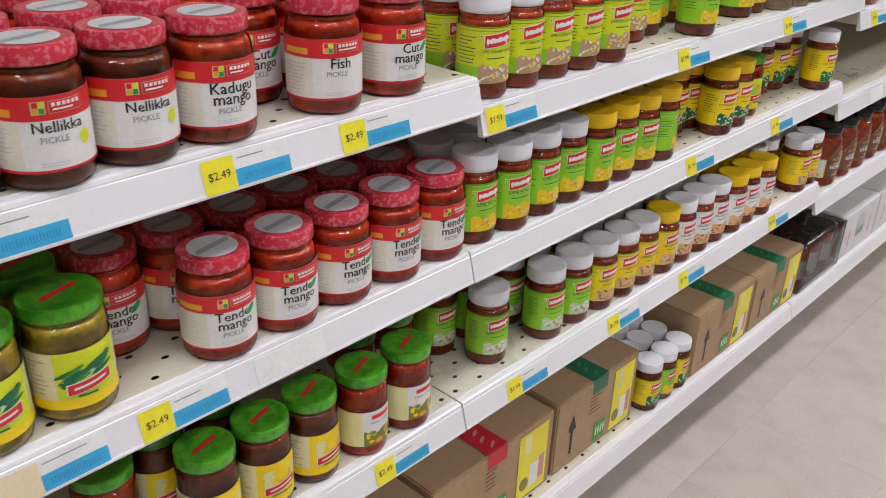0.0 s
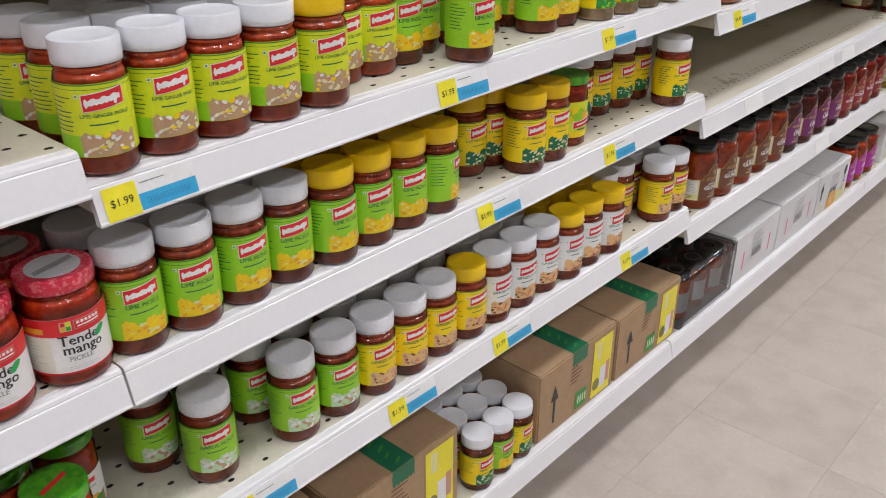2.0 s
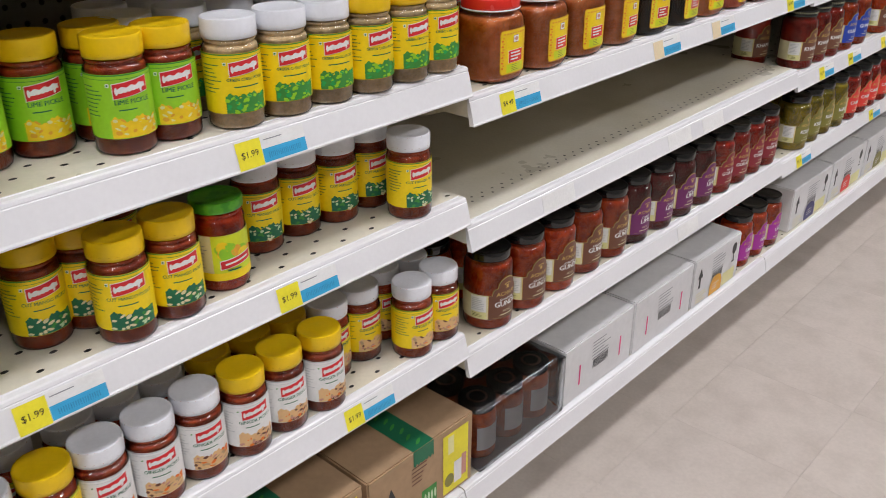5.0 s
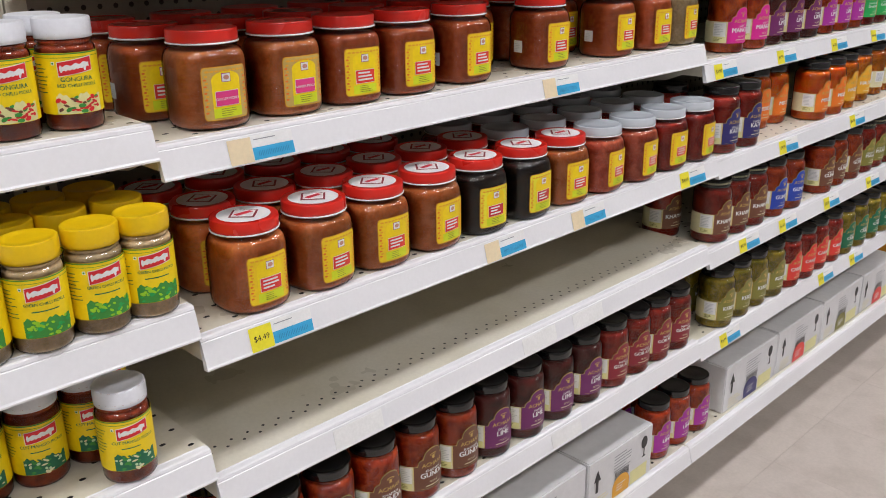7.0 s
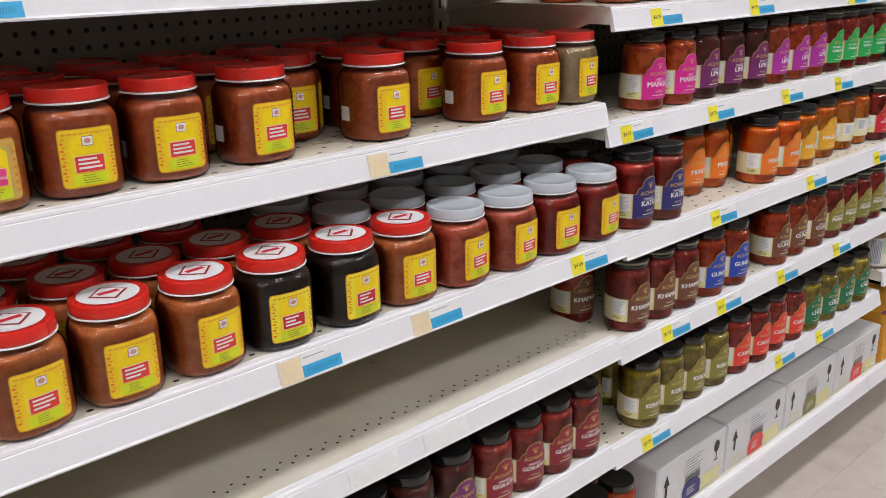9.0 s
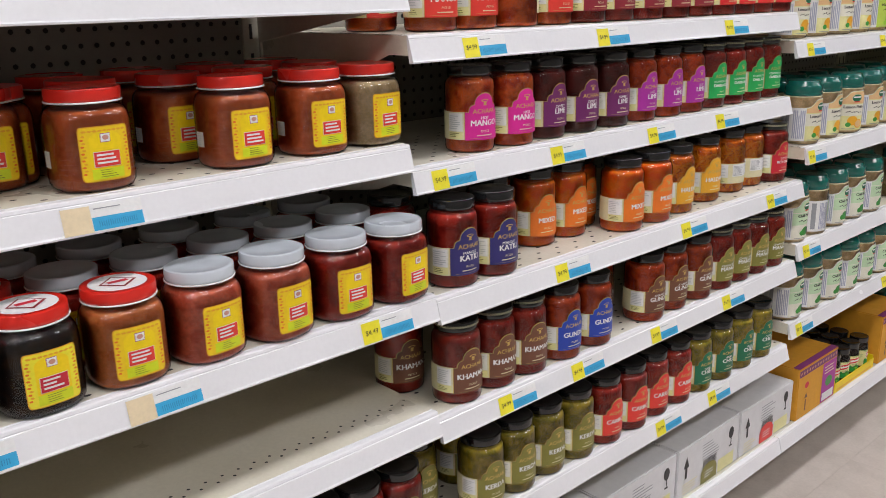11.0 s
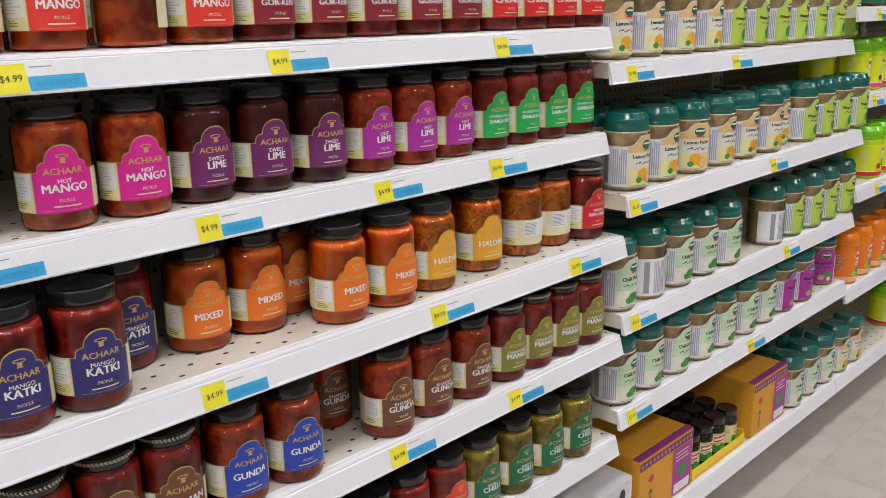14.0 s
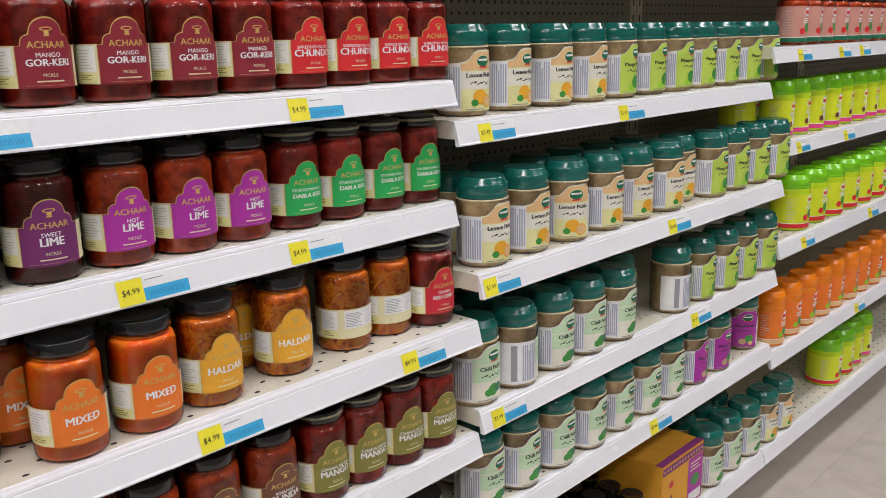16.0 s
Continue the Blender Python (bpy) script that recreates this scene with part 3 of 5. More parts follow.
# ---- jars ----
def round_glass(R, H, neck, shoulder=0.78):
    """Outline of a round jar up to its mouth, with a full round shoulder and a bead below the lid."""
    s = H * shoulder
    e = s + (H - s) * 0.52
    out = [(R * 0.78, 0.0), (R * 0.90, 0.0008), (R * 0.97, 0.003), (R, 0.008), (R, s)]
    for i in range(1, 6):
        t = math.pi / 2 * i / 5
        out.append((neck + (R - neck) * math.cos(t), s + (e - s) * math.sin(t)))
    return out + [(neck * 0.99, e + 0.0012), (neck * 1.035, e + 0.0030), (neck * 0.985, e + 0.0050), (neck, H)]


def inner(profile, gap, fill):
    """The outline of what fills the jar."""
    out = [(max(0.001, r - gap), max(z, gap * 0.8)) for r, z in profile if z <= fill]
    out.append((out[-1][0], fill))
    out.append((out[-1][0] * 0.5, fill + 0.001))
    return out


def screw_lid(m, R, z0, z1, ribs=36, top=None, rim=0.0015, dome=0.0):
    b = Build()
    seg = ribs if ribs <= 48 else 48
    ridge = (lambda a, z: 1 + 0.012 * math.cos(a * seg / 2)) if ribs > 28 else None
    b.lathe([(R * 0.90, z0), (R, z0 + 0.0006), (R, z0 + (z1 - z0) * 0.25)], m, seg)
    b.lathe([(R, z0 + (z1 - z0) * 0.25), (R, z1 - rim * 1.2), (R * 0.985, z1 - rim * 0.3)], m, seg, squash=ridge)
    b.lathe([(R * 0.985, z1 - rim * 0.3), (R * 0.95, z1), (R * 0.90, z1 + rim * 0.2), (R * 0.86, z1 - rim * 0.2 + dome * 0.5), (R * 0.4, z1 - rim * 0.2 + dome), (0.00002, z1 - rim * 0.2 + dome)], m, seg)
    if top:
        top(b, z1 - rim * 0.2 + dome + 0.0003)
    return b


def dome_lid(m, R, z0, z1):
    b = Build()
    h = z1 - z0
    b.lathe([(R * 0.95, z0), (R * 1.01, z0 + 0.001), (R * 1.01, z0 + h * 0.16), (R * 0.985, z0 + h * 0.20), (R, z0 + h * 0.24), (R, z0 + h * 0.62), (R * 0.97, z0 + h * 0.70),
             (R * 0.90, z0 + h * 0.78), (R * 0.86, z0 + h * 0.95), (R * 0.80, z1), (R * 0.70, z1 - h * 0.05), (R * 0.3, z1 - h * 0.05), (0.00002, z1 - h * 0.05)], m, 28)
    return b


KINDS = {}


def jar(kind, label, glass, lid_build, contents, label_build, fill=0.93, seg=24, squash=None, name="pickle_jar", solid=None, group=None, sticker=None, core=None):
    """Registers a kind of jar: glass outside, its contents, lid and printed label as parts."""
    KINDS[kind] = dict(label=label, glass=glass, lid=lid_build, contents=contents, print=label_build, fill=fill, seg=seg, squash=squash, name=name, solid=solid, group=group or kind.replace("_", " ") + " jars", made=None, sticker=sticker, core=core)


def shred(b, glass, top):
    """Strips of shredded root pressed against the inside of a jar."""
    radius = max(r for r, z in glass) - 0.0011
    pick = random.Random(31)
    for i in range(330):
        a, z0, lean = pick.uniform(0, 2 * math.pi), pick.uniform(0.006, top - 0.016), pick.uniform(0, math.pi)
        long, wide, bend, out = pick.uniform(0.016, 0.030), pick.uniform(0.0016, 0.0026), pick.uniform(-22, 22), pick.uniform(-0.0005, 0.0005)
        vs = []
        for j in range(6):
            t = (j / 5 - 0.5) * long
            d = lean + bend * t
            for w, lift in ((-wide, -0.0009), (0, 0.0002), (wide, -0.0009)):
                u, v = t * math.cos(d) - w * math.sin(d), t * math.sin(d) + w * math.cos(d)
                z = min(max(z0 + v, 0.004), top)
                q = (radius + out + lift) * (1 if z < 0.106 else 1 - 5.0 * (z - 0.106))
                vs.append((q * math.cos(a + u / radius), q * math.sin(a + u / radius), z))
        b.put(vs, [(3 * j + e, 3 * j + e + 3, 3 * j + e + 4, 3 * j + e + 1) for j in range(5) for e in (0, 1)], (F_STRIP, F_STRIP_PALE)[i % 3 == 0], True)


def set_down(kind, x, y, z, turn=0.0):
    """Puts a jar of that kind down at a place; its label faces the aisle at turn 0."""
    k = KINDS[kind]
    m = pose(x, y, z, 0, 0, turn)
    if k["made"]:
        return copy_thing(k["made"], m)
    g = Build()
    g.lathe(k["glass"], k["solid"] or (M_RIBBED if k["squash"] else M_GLASS), k["seg"], cap0=True, squash=moulded if k["squash"] else None)
    root = g.thing(k["name"])
    if not k["solid"]:
        c = Build()
        H = k["glass"][-1][1]
        c.lathe(k["core"] or inner(k["glass"], 0.0018, H * k["fill"]), k["contents"], k["seg"], cap0=True, squash=k["squash"])
        if k["contents"] is F_HALDAR:
            shred(c, k["glass"], H * k["fill"])
        c.thing("contents", root)
    k["lid"].thing("lid", root)
    if k["print"]:
        k["print"].thing("label", root)
    if k["sticker"]:
        k["sticker"].thing("sticker", root)
    tagged(root, k["label"], "jar", k["group"])
    root.matrix_basis = m
    k["made"] = root
    return root


def seq(kind, y0, y1, n, x, z, jitter=0.003, spin=6, face=0.0):
    if kind.split("_")[-1] in ("print", "red", "grey") and kind[:2] != "d_":
        face += 2
    elif kind in ("tender", "cutm", "fish", "kadu", "nelli"):
        face -= 9
    elif kind[-2:] in ("_w", "_y"):
        face -= 9
    elif kind[:2] == "m_":
        face -= 3
    elif kind[:2] == "d_":
        face -= 4
    for i in range(n):
        y = y0 if n == 1 else y0 + (y1 - y0) * i / (n - 1)
        set_down(kind, x + rnd.uniform(-jitter, jitter), y + rnd.uniform(-jitter, jitter) * 0.5, z, face + rnd.uniform(-spin, spin))


# small jars with the red banner
RP = 0.0315
PG = [(RP * 0.82, 0), (RP * 0.95, 0.0012), (RP, 0.005), (RP, 0.0865), (RP * 0.985, 0.0893), (RP * 0.95, 0.0912), (RP * 0.90, 0.0922), (RP * 0.885, 0.0930), (RP * 0.93, 0.0945), (RP * 0.95, 0.0958), (RP * 0.93, 0.0972), (RP * 0.87, 0.0983), (RP * 0.83, 0.0990), (RP * 0.83, 0.108)]
GARLIC = ("palegreen", ("white", "cream", "white", "tan"))
GINGER = ("peach", ("tan", "salmon", "peach", "brown", "orange"))
LIMES = ("mustard", ("yellow", "paleyellow", "mustard", "amber"))
CHILLI = ("leaf", ("green", "leaf", "green", "lime"))
CUTM = ("deepgreen", ("deepgreen", "leaf", "cream", "palegreen"))
REDCH = ("paleyellow", ("red", "leaf", "red", "brown"))
LGIN = ("tan", ("cream", "white", "tan", "yellow", "salmon"))


def banner_jar(kind, what, paper, words, motif, lid, food_m, side=None):
    lid_m, lid_word = (L_WHITE, "white") if lid == "w" else ((L_YELLOW, "yellow") if lid == "y" else (L_GREEN, "green"))
    jar(kind + "_" + lid, f"small jar of {what}, {lid_word} lid", PG, screw_lid(lid_m, RP * 0.955, 0.0985, 0.1205, 40), food_m, banner_label(RP, paper, words, motif, side), 0.96, name="small_pickle_jar")


for lid in "wy":
    banner_jar("lime_ginger", "lime ginger pickle in a yellow-green label", "limeyellow", ("LIME GINGER PICKLE",), LGIN, lid, F_REDOIL, "lime")
    banner_jar("lime", "lime pickle with green label", "lime", ("LIME PICKLE",), LIMES, lid, F_SPICED)
    banner_jar("ginger", "ginger pickle with yellow label", "yellow", ("GINGER PICKLE",), GINGER, lid, F_SPICED)
    banner_jar("ginger_white", "ginger pickle in a white label", "white", ("GINGER PICKLE",), GINGER, lid, F_SPICED)
    banner_jar("green_chilli", "green chilli pickle with yellow label", "yellow", ("GREEN CHILLI PICKLE",), CHILLI, lid, F_TANP)
    banner_jar("cut_mango", "cut mango pickle with yellow label", "yellow", ("CUT MANGO PICKLE",), CUTM, lid, F_SPICED)
banner_jar("garlic", "garlic pickle with green label", "lime", ("GARLIC PICKLE",), GARLIC, "w", F_SPICED)
banner_jar("gongura", "gongura red chilli pickle with yellow label", "yellow", ("GONGURA", "RED CHILLI PICKLE"), REDCH, "w", F_SPICED)
jar("green_top", "glass jar of red pickle, green lid, pale yellow label", PG, screw_lid(L_GREEN, RP * 1.0, 0.100, 0.113, 24), F_RED, green_lid_label(RP, "limeyellow", ("amber", "yellow", "lime")), 0.96)

# jars with gingham lids
RK = 0.0378
KG = round_glass(RK, 0.101, RK * 0.86, 0.80)


def disc(m, r, extra=None):
    def top(b, z):
        on = on_top(z)
        b.oval(on, 0, 0, r, r, m, 0, 24)
        if extra:
            b.band(on, -r * 0.8, r * 0.8, lambda u: u * 0.4 - r * 0.17, lambda u: u * 0.4 + r * 0.17, ink(extra), LAYER)
    return top


def kitchen_jar(kind, what, words, mark, food_m):
    jar(kind, f"glass jar of {what}, red gingham lid, white label", KG, screw_lid(L_CHECK, RK * 0.94, 0.0975, 0.1125, 24, disc(ink("lightgrey"), RK * 0.66, "grey")), food_m, kitchen_label(RK, words, mark), 0.94, group="jars with gingham lids", name="gingham_lid_jar")


kitchen_jar("tender", "tender mango pickle", ("Tender", "mango"), "leaf", F_RED)
kitchen_jar("cutm", "cut mango pickle", ("Cut", "mango"), "leaf", F_RED)
kitchen_jar("fish", "fish pickle", ("Fish",), "none", F_RED)
kitchen_jar("kadu", "kadugu mango pickle", ("Kadugu", "mango"), "none", F_BROWN)
kitchen_jar("nelli", "nellikka pickle", ("Nellikka",), "fruit", F_DARK)

# jars with green lids
RO = 0.0375
OG = round_glass(RO, 0.104, RO * 0.90, 0.84)
jar("okra", "glass jar of okra pickle, green lid, yellow label", OG, screw_lid(L_GREEN, RO * 0.97, 0.101, 0.115, 24, disc(L_GREEN, RO * 0.6, "red")), F_OKRA, green_lid_label(RO, "limeyellow", ("deepgreen", "leaf", "palegreen", "deepgreen"), pods=True), 0.95)
RB = 0.0335
BG = round_glass(RB, 0.108, RB * 0.90, 0.84)
jar("lemon_green", "glass jar of dark lime pickle, green lid, yellow label", BG, screw_lid(L_GREEN, RB * 0.99, 0.105, 0.119, 24, disc(L_GREEN, RB * 0.6, "red")), F_DARK, green_lid_label(RB, "yellow", ("amber", "yellow", "yellow", "paleyellow")), 0.95)
jar("mixed_green", "glass jar of mixed pickle, green lid, white label", BG, screw_lid(L_GREEN, RB * 0.99, 0.105, 0.119, 24, disc(L_GREEN, RB * 0.6, "red")), F_RED, mixed_label(RB), 0.95)

# wide jars with ribbed sides
RS = 0.0505
SG = [(RS * 0.78, 0), (RS * 0.92, 0.0015), (RS * 0.99, 0.008), (RS, 0.016)]
SG += [(RS, 0.0190 + i * 0.00145) for i in range(40)]
SG += [(RS * 0.992, 0.080), (RS * 0.975, 0.0845), (RS * 0.945, 0.0885), (RS * 0.905, 0.092), (RS * 0.86, 0.0942), (RS * 0.815, 0.0952), (RS * 0.80, 0.0962), (RS * 0.83, 0.098), (RS * 0.80, 0.0998), (RS * 0.80, 0.106)]
SC = [(RS * 0.76, 0.0015), (RS * 0.90, 0.003), (RS * 0.955, 0.009), (RS * 0.960, 0.076), (RS * 0.945, 0.083), (RS * 0.91, 0.088), (RS * 0.84, 0.0915), (RS * 0.4, 0.0925), (0.001, 0.0925)]


SG, SC = [(r, z * 1.035) for r, z in SG], [(r, z * 1.035) for r, z in SC]


def square(a, z=0.0):
    """Rounded-square girth of the wide jars."""
    return 1 + 0.040 * math.cos(4 * (a - math.pi / 4)) - 0.006


def moulded(a, z):
    """The same girth with moulded ribs on the corners between the label faces."""
    k = max(0.0, math.cos(4 * (a - math.pi / 4))) ** 1.5 if 0.018 < z < 0.077 else 0.0
    return square(a) * (1 - 0.024 * k * (0.5 - 0.5 * math.cos(2 * math.pi * (z - 0.019) / 0.0058)))


def wrap_square(radius):
    """Print laid on the flat side of a wide jar."""
    return lambda u, v, o: ((radius * square(u / radius) + o) * math.cos(u / radius), (radius * square(u / radius) + o) * math.sin(u / radius), v)



def diamond(b, z):
    on = on_top(z)
    b.oval(on, 0, 0, RS * 0.68, RS * 0.68, ink("white"), 0, 24)
    b.oval(on, 0, 0, RS * 0.46, RS * 0.46, ink("maroon"), LAYER, 4)
    b.oval(on, 0, 0, RS * 0.38, RS * 0.38, ink("white"), 2 * LAYER, 4)
    b.band(on, -RS * 0.24, RS * 0.24, -RS * 0.08, RS * 0.08, ink("crimson"), 3 * LAYER)


def wide_jar(kind, what, food_m, lid, sheet="mustard", patch="scarlet", fill=0.89, words=()):
    if lid == "print":
        lb = screw_lid(L_RED, RS * 0.87, 0.1050, 0.1205, 28, diamond)
        lid_words = "red lid with white disc"
    elif lid == "red":
        lb, lid_words = screw_lid(L_RED, RS * 0.87, 0.1050, 0.1205, 28), "red lid"
    else:
        lb, lid_words = screw_lid(L_SILVER, RS * 0.87, 0.1050, 0.1205, 28), "pale grey lid"
    lb.lathe([(RS * 0.84, 0.1031), (RS * 0.885, 0.1035), (RS * 0.890, 0.1045), (RS * 0.870, 0.1055)], ink("white"), 28)
    jar(kind, f"wide jar of {what}, {lid_words}", SG, lb, food_m, square_label(RS, sheet, patch, words), fill, seg=48, squash=square, group="wide ribbed jars", name="wide_pickle_jar", sticker=small_sticker(RS) if food_m is F_RELISH else None, core=SC)


wide_jar("rust_print", "rust-orange pickle", F_RUST, "print")
wide_jar("black_print", "black pickle", F_BLACK, "print", "tagyellow", "crimson")
wide_jar("brown_red", "red-brown pickle", F_RELISH, "red")
wide_jar("rust_red", "orange-brown pickle", F_RUST, "red", "gold", "pink", words=("GINGER PICKLE",))
wide_jar("tan_red", "tan pickle", F_TANP, "red")
wide_jar("salmon_grey", "pinkish pickle", F_SALMON, "grey")
wide_jar("wine_grey", "dark red pickle", F_WINE, "grey")

# tall jars with scalloped panels
RD = 0.0425
DG = round_glass(RD, 0.131, RD * 0.84, 0.83)


def black_lid(braid):
    b = screw_lid(L_BLACK, RD * 0.885, 0.126, 0.1425, 26)
    if braid:
        on = wrap(RD * 0.885 + 0.0004)
        for i in range(44):
            u = -0.110 + 0.005 * i
            b.oval(on, u, 0.1375, 0.0019, 0.0007, ink("cream"), 0, 6, 0.6)
            b.oval(on, u + 0.0012, 0.1352, 0.0019, 0.0007, ink("cream"), 0, 6, -0.6)
    return b


def achaar_jar(kind, what, colour, words, food_m, back=False):
    jar(kind, f"black-lidded jar of {what}", DG, black_lid(kind in ("d_dabla", "d_gonda", "d_khaman", "d_chana")), food_m, achaar_label(RD, colour, words, back=back), 0.935, group="tall jars with black lids", name="tall_pickle_jar")


achaar_jar("d_mango_red", "mango pickle in a red label", "scarlet", ("HOT", "MANGO"), F_MANGO)
achaar_jar("d_gor", "mango gor-keri pickle in a maroon label", "maroon", ("MANGO", "GOR-KERI"), F_WINE)
achaar_jar("d_chundo", "shredded mango pickle in a red label", "red", ("SHREDDED MANGO", "CHUNDO"), F_WINE)
achaar_jar("d_mango_pink", "mango pickle in a magenta label", "magenta", ("HOT", "MANGO"), F_MANGO)
achaar_jar("d_sweet", "sweet lime pickle in a purple label", "purple", ("SWEET", "LIME"), F_PLUM)
achaar_jar("d_hot", "hot lime pickle in a violet label", "violet", ("HOT", "LIME"), F_BROWN)
achaar_jar("d_dabla", "stuffed mango pickle with green label", "green", ("STUFFED MANGO", "DABLA KERI"), F_WINE)
achaar_jar("d_katki", "mango katki pickle in a navy label", "navy", ("MANGO", "KATKI"), F_WINE)
achaar_jar("d_mixed", "mixed pickle in an orange label", "orange", ("MIXED",), F_ORANGE)
achaar_jar("d_haldar", "shredded turmeric pickle in an amber label", "amber", ("HALDAR",), F_HALDAR)
achaar_jar("d_haldar_back", "shredded turmeric pickle turned to its nutrition table", "amber", (), F_HALDAR, True)
achaar_jar("d_gonda", "gonda red chilli pickle in a crimson label", "crimson", ("GONDA", "RED CHILLI"), F_WINE)
achaar_jar("d_khaman", "khaman pickle in a brown label", "brown", ("KHAMAN",), F_WINE)
achaar_jar("d_blue", "gunda pickle in a blue label", "blue", ("GUNDA",), F_BROWN)
achaar_jar("d_gunda", "khaman gunda pickle in a brown label", "brown", ("KHAMAN", "GUNDA"), F_BROWN)
achaar_jar("d_chana", "chana methi mango pickle in an olive label", "olive", ("CHANA METHI", "MANGO"), F_WINE)
achaar_jar("d_kerda", "kerda pickle in an olive label", "olive", ("KERDA",), F_OLIVE)
achaar_jar("d_carrot", "carrot pickle in a red label", "scarlet", ("CARROT",), F_WINE)
achaar_jar("d_greenchilli", "green chilli pickle in a dark green label", "deepgreen", ("GREEN", "CHILLI"), F_OLIVE)

# tall plastic jars with teal lids
RM = 0.0455
MG = [(RM * 0.84, 0), (RM * 0.96, 0.0012), (RM, 0.006), (RM, 0.112), (RM * 0.985, 0.116), (RM * 0.95, 0.120), (RM * 0.92, 0.124)]


def teal_jar(kind, what, paper, words, pic, sheet, mid):
    lid = dome_lid(L_TEAL, RM * 0.99, 0.118, 0.155)
    lid.lathe([(RM * 0.96, 0.1150), (RM * 1.012, 0.1156), (RM * 1.015, 0.1170), (RM * 1.00, 0.1182)], ink("cream"), 28)
    jar(kind, f"plastic jar of {what}, teal lid", MG, lid, F_TANP, stepped_label(RM, paper, words, pic, sheet, mid), 0.98, group="tall jars with teal lids", name="plastic_pickle_jar")


teal_jar("m_lemon", "lemon pickle in a cream label", "paleyellow", "Lemon Pickle", ((-0.004, 0.004, 0.0125, "amber"), (0.010, -0.004, 0.0115, "amber"), (0.010, -0.004, 0.0090, "peach"), (-0.013, -0.006, 0.006, "leaf")), "peach", "ivory")
teal_jar("m_mango", "mango pickle in a lime-green label", "limepale", "Mango Pickle", ((0.004, 0.004, 0.0135, "leaf"), (0.012, -0.006, 0.006, "lime"), (-0.010, -0.008, 0.006, "lime")), "limepale", "limepale")
teal_jar("m_chilli", "chilli pickle in a pale green label", "ivory", "Chilli Pickle", ((0.0, 0.0, 0.0110, "leaf"), (0.010, 0.002, 0.0085, "deepgreen"), (-0.009, -0.004, 0.007, "leaf")), "palegreen", "palegreen")
teal_jar("m_mixed", "mixed pickle in a purple label", "violet", "Mixed Pickle", ((0.006, 0.004, 0.0110, "leaf"), (-0.008, -0.003, 0.0085, "tan"), (0.010, -0.008, 0.006, "peach")), "violet", "violet")

# plastic tubs
RT = 0.0545
TG = [(RT * 0.86, 0), (RT * 0.97, 0.0012), (RT, 0.006), (RT, 0.118), (RT * 0.95, 0.124), (RT * 0.90, 0.127)]
P_LIME = plastic("lime_tub", (0.48, 0.68, 0.012), 0.25)
P_ORANGE = plastic("orange_tub", (0.80, 0.22, 0.012), 0.25)
TUBPIC = ((0.006, 0.014, 0.014, "leaf"), (-0.016, 0.004, 0.010, "red"), (0.018, 0.0, 0.008, "lime"))
jar("tub_lime", "lime-green plastic pickle tub with a green lid", TG, dome_lid(L_LIME, RT * 0.98, 0.120, 0.160), None, tub_label(RT, "limeyellow", "red", TUBPIC), solid=P_LIME, name="pickle_tub", group="plastic pickle tubs")
TG2 = [(r * 0.80, z) for r, z in TG]
jar("tub_orange", "orange plastic pickle tub with an orange lid", TG2, dome_lid(L_ORANGE, RT * 0.79, 0.120, 0.160), None, tub_label(RT * 0.80, "orange", "peach", ((0.006, 0.010, 0.014, "leaf"), (-0.014, 0.0, 0.009, "lime"))), solid=P_ORANGE, name="pickle_tub", group="plastic pickle tubs")
jar("tub_mixed", "lime-green plastic tub with a white and pink label", TG2, dome_lid(L_LIME, RT * 0.79, 0.120, 0.160), None, tub_label(RT * 0.80, "limeyellow", "pink", ((0.008, 0.012, 0.014, "white"), (-0.010, 0.004, 0.009, "brown"))), solid=P_LIME, name="pickle_tub", group="plastic pickle tubs")
jar("tub_salmon", "glass jar of pickle with a salmon and white label", DG, screw_lid(L_BLACK, RD * 0.885, 0.126, 0.1425, 26), F_BROWN, tub_label(RD, "salmon", "deepgreen", TUBPIC), group="salmon label jars")

# little jars in open packs
RL = 0.0285
LG = [(r * 0.905, z * 0.90) for r, z in PG]
jar("little", "little jar of pickle, white lid, yellow label", LG, screw_lid(L_WHITE, RL * 0.955, 0.0885, 0.108, 36), F_DARK, banner_label(RL, "yellow", ("LIME PICKLE",), CUTM, foot=0.015, top=0.074), 0.96)
jar("little_green", "little jar of pickle, white lid, green label", LG, screw_lid(L_WHITE, RL * 0.955, 0.0885, 0.108, 36), F_DARK, banner_label(RL, "lime", ("LIME PICKLE",), LIMES, foot=0.015, top=0.074), 0.96)
jar("spice_jar", "dark glass jar with black lid in a yellow tray", LG, screw_lid(L_BLACK, RL * 0.95, 0.0885, 0.105, 28), F_BLACK, banner_label(RL, "paleyellow", ("PICKLE",), CHILLI, foot=0.015, top=0.066), 0.9)


# ---- the room ----
def slab(name, lo, hi, m):
    b = Build()
    b.box(lo, hi, m)
    return tagged(b.thing(name), kind="structure")


floor = slab("floor", (-4, -7, -0.2), (7, 13, -0.004), M_GROUT)
tagged(floor, "beige vinyl tile floor with fine joints", "floor")
slab("wall_west", (-4.2, -7, 0), (-4, 13, 3.6), M_WALL)
slab("wall_east", (7, -7, 0), (7.2, 13, 3.6), M_WALL)
slab("wall_south", (-4, -7.2, 0), (7, -7, 3.6), M_WALL)
slab("wall_north", (-4, 13, 0), (7, 13.2, 3.6), M_WALL)
# unseen low wall, added in place of the opposite shelving to bounce light back
slab("wall_aisle", (2.35, -6, -0.003), (2.5, 12, 1.8), M_WALL)
slab("ceiling", (-4.2, -7.2, 3.5), (7.2, 13.2, 3.7), M_CEIL)


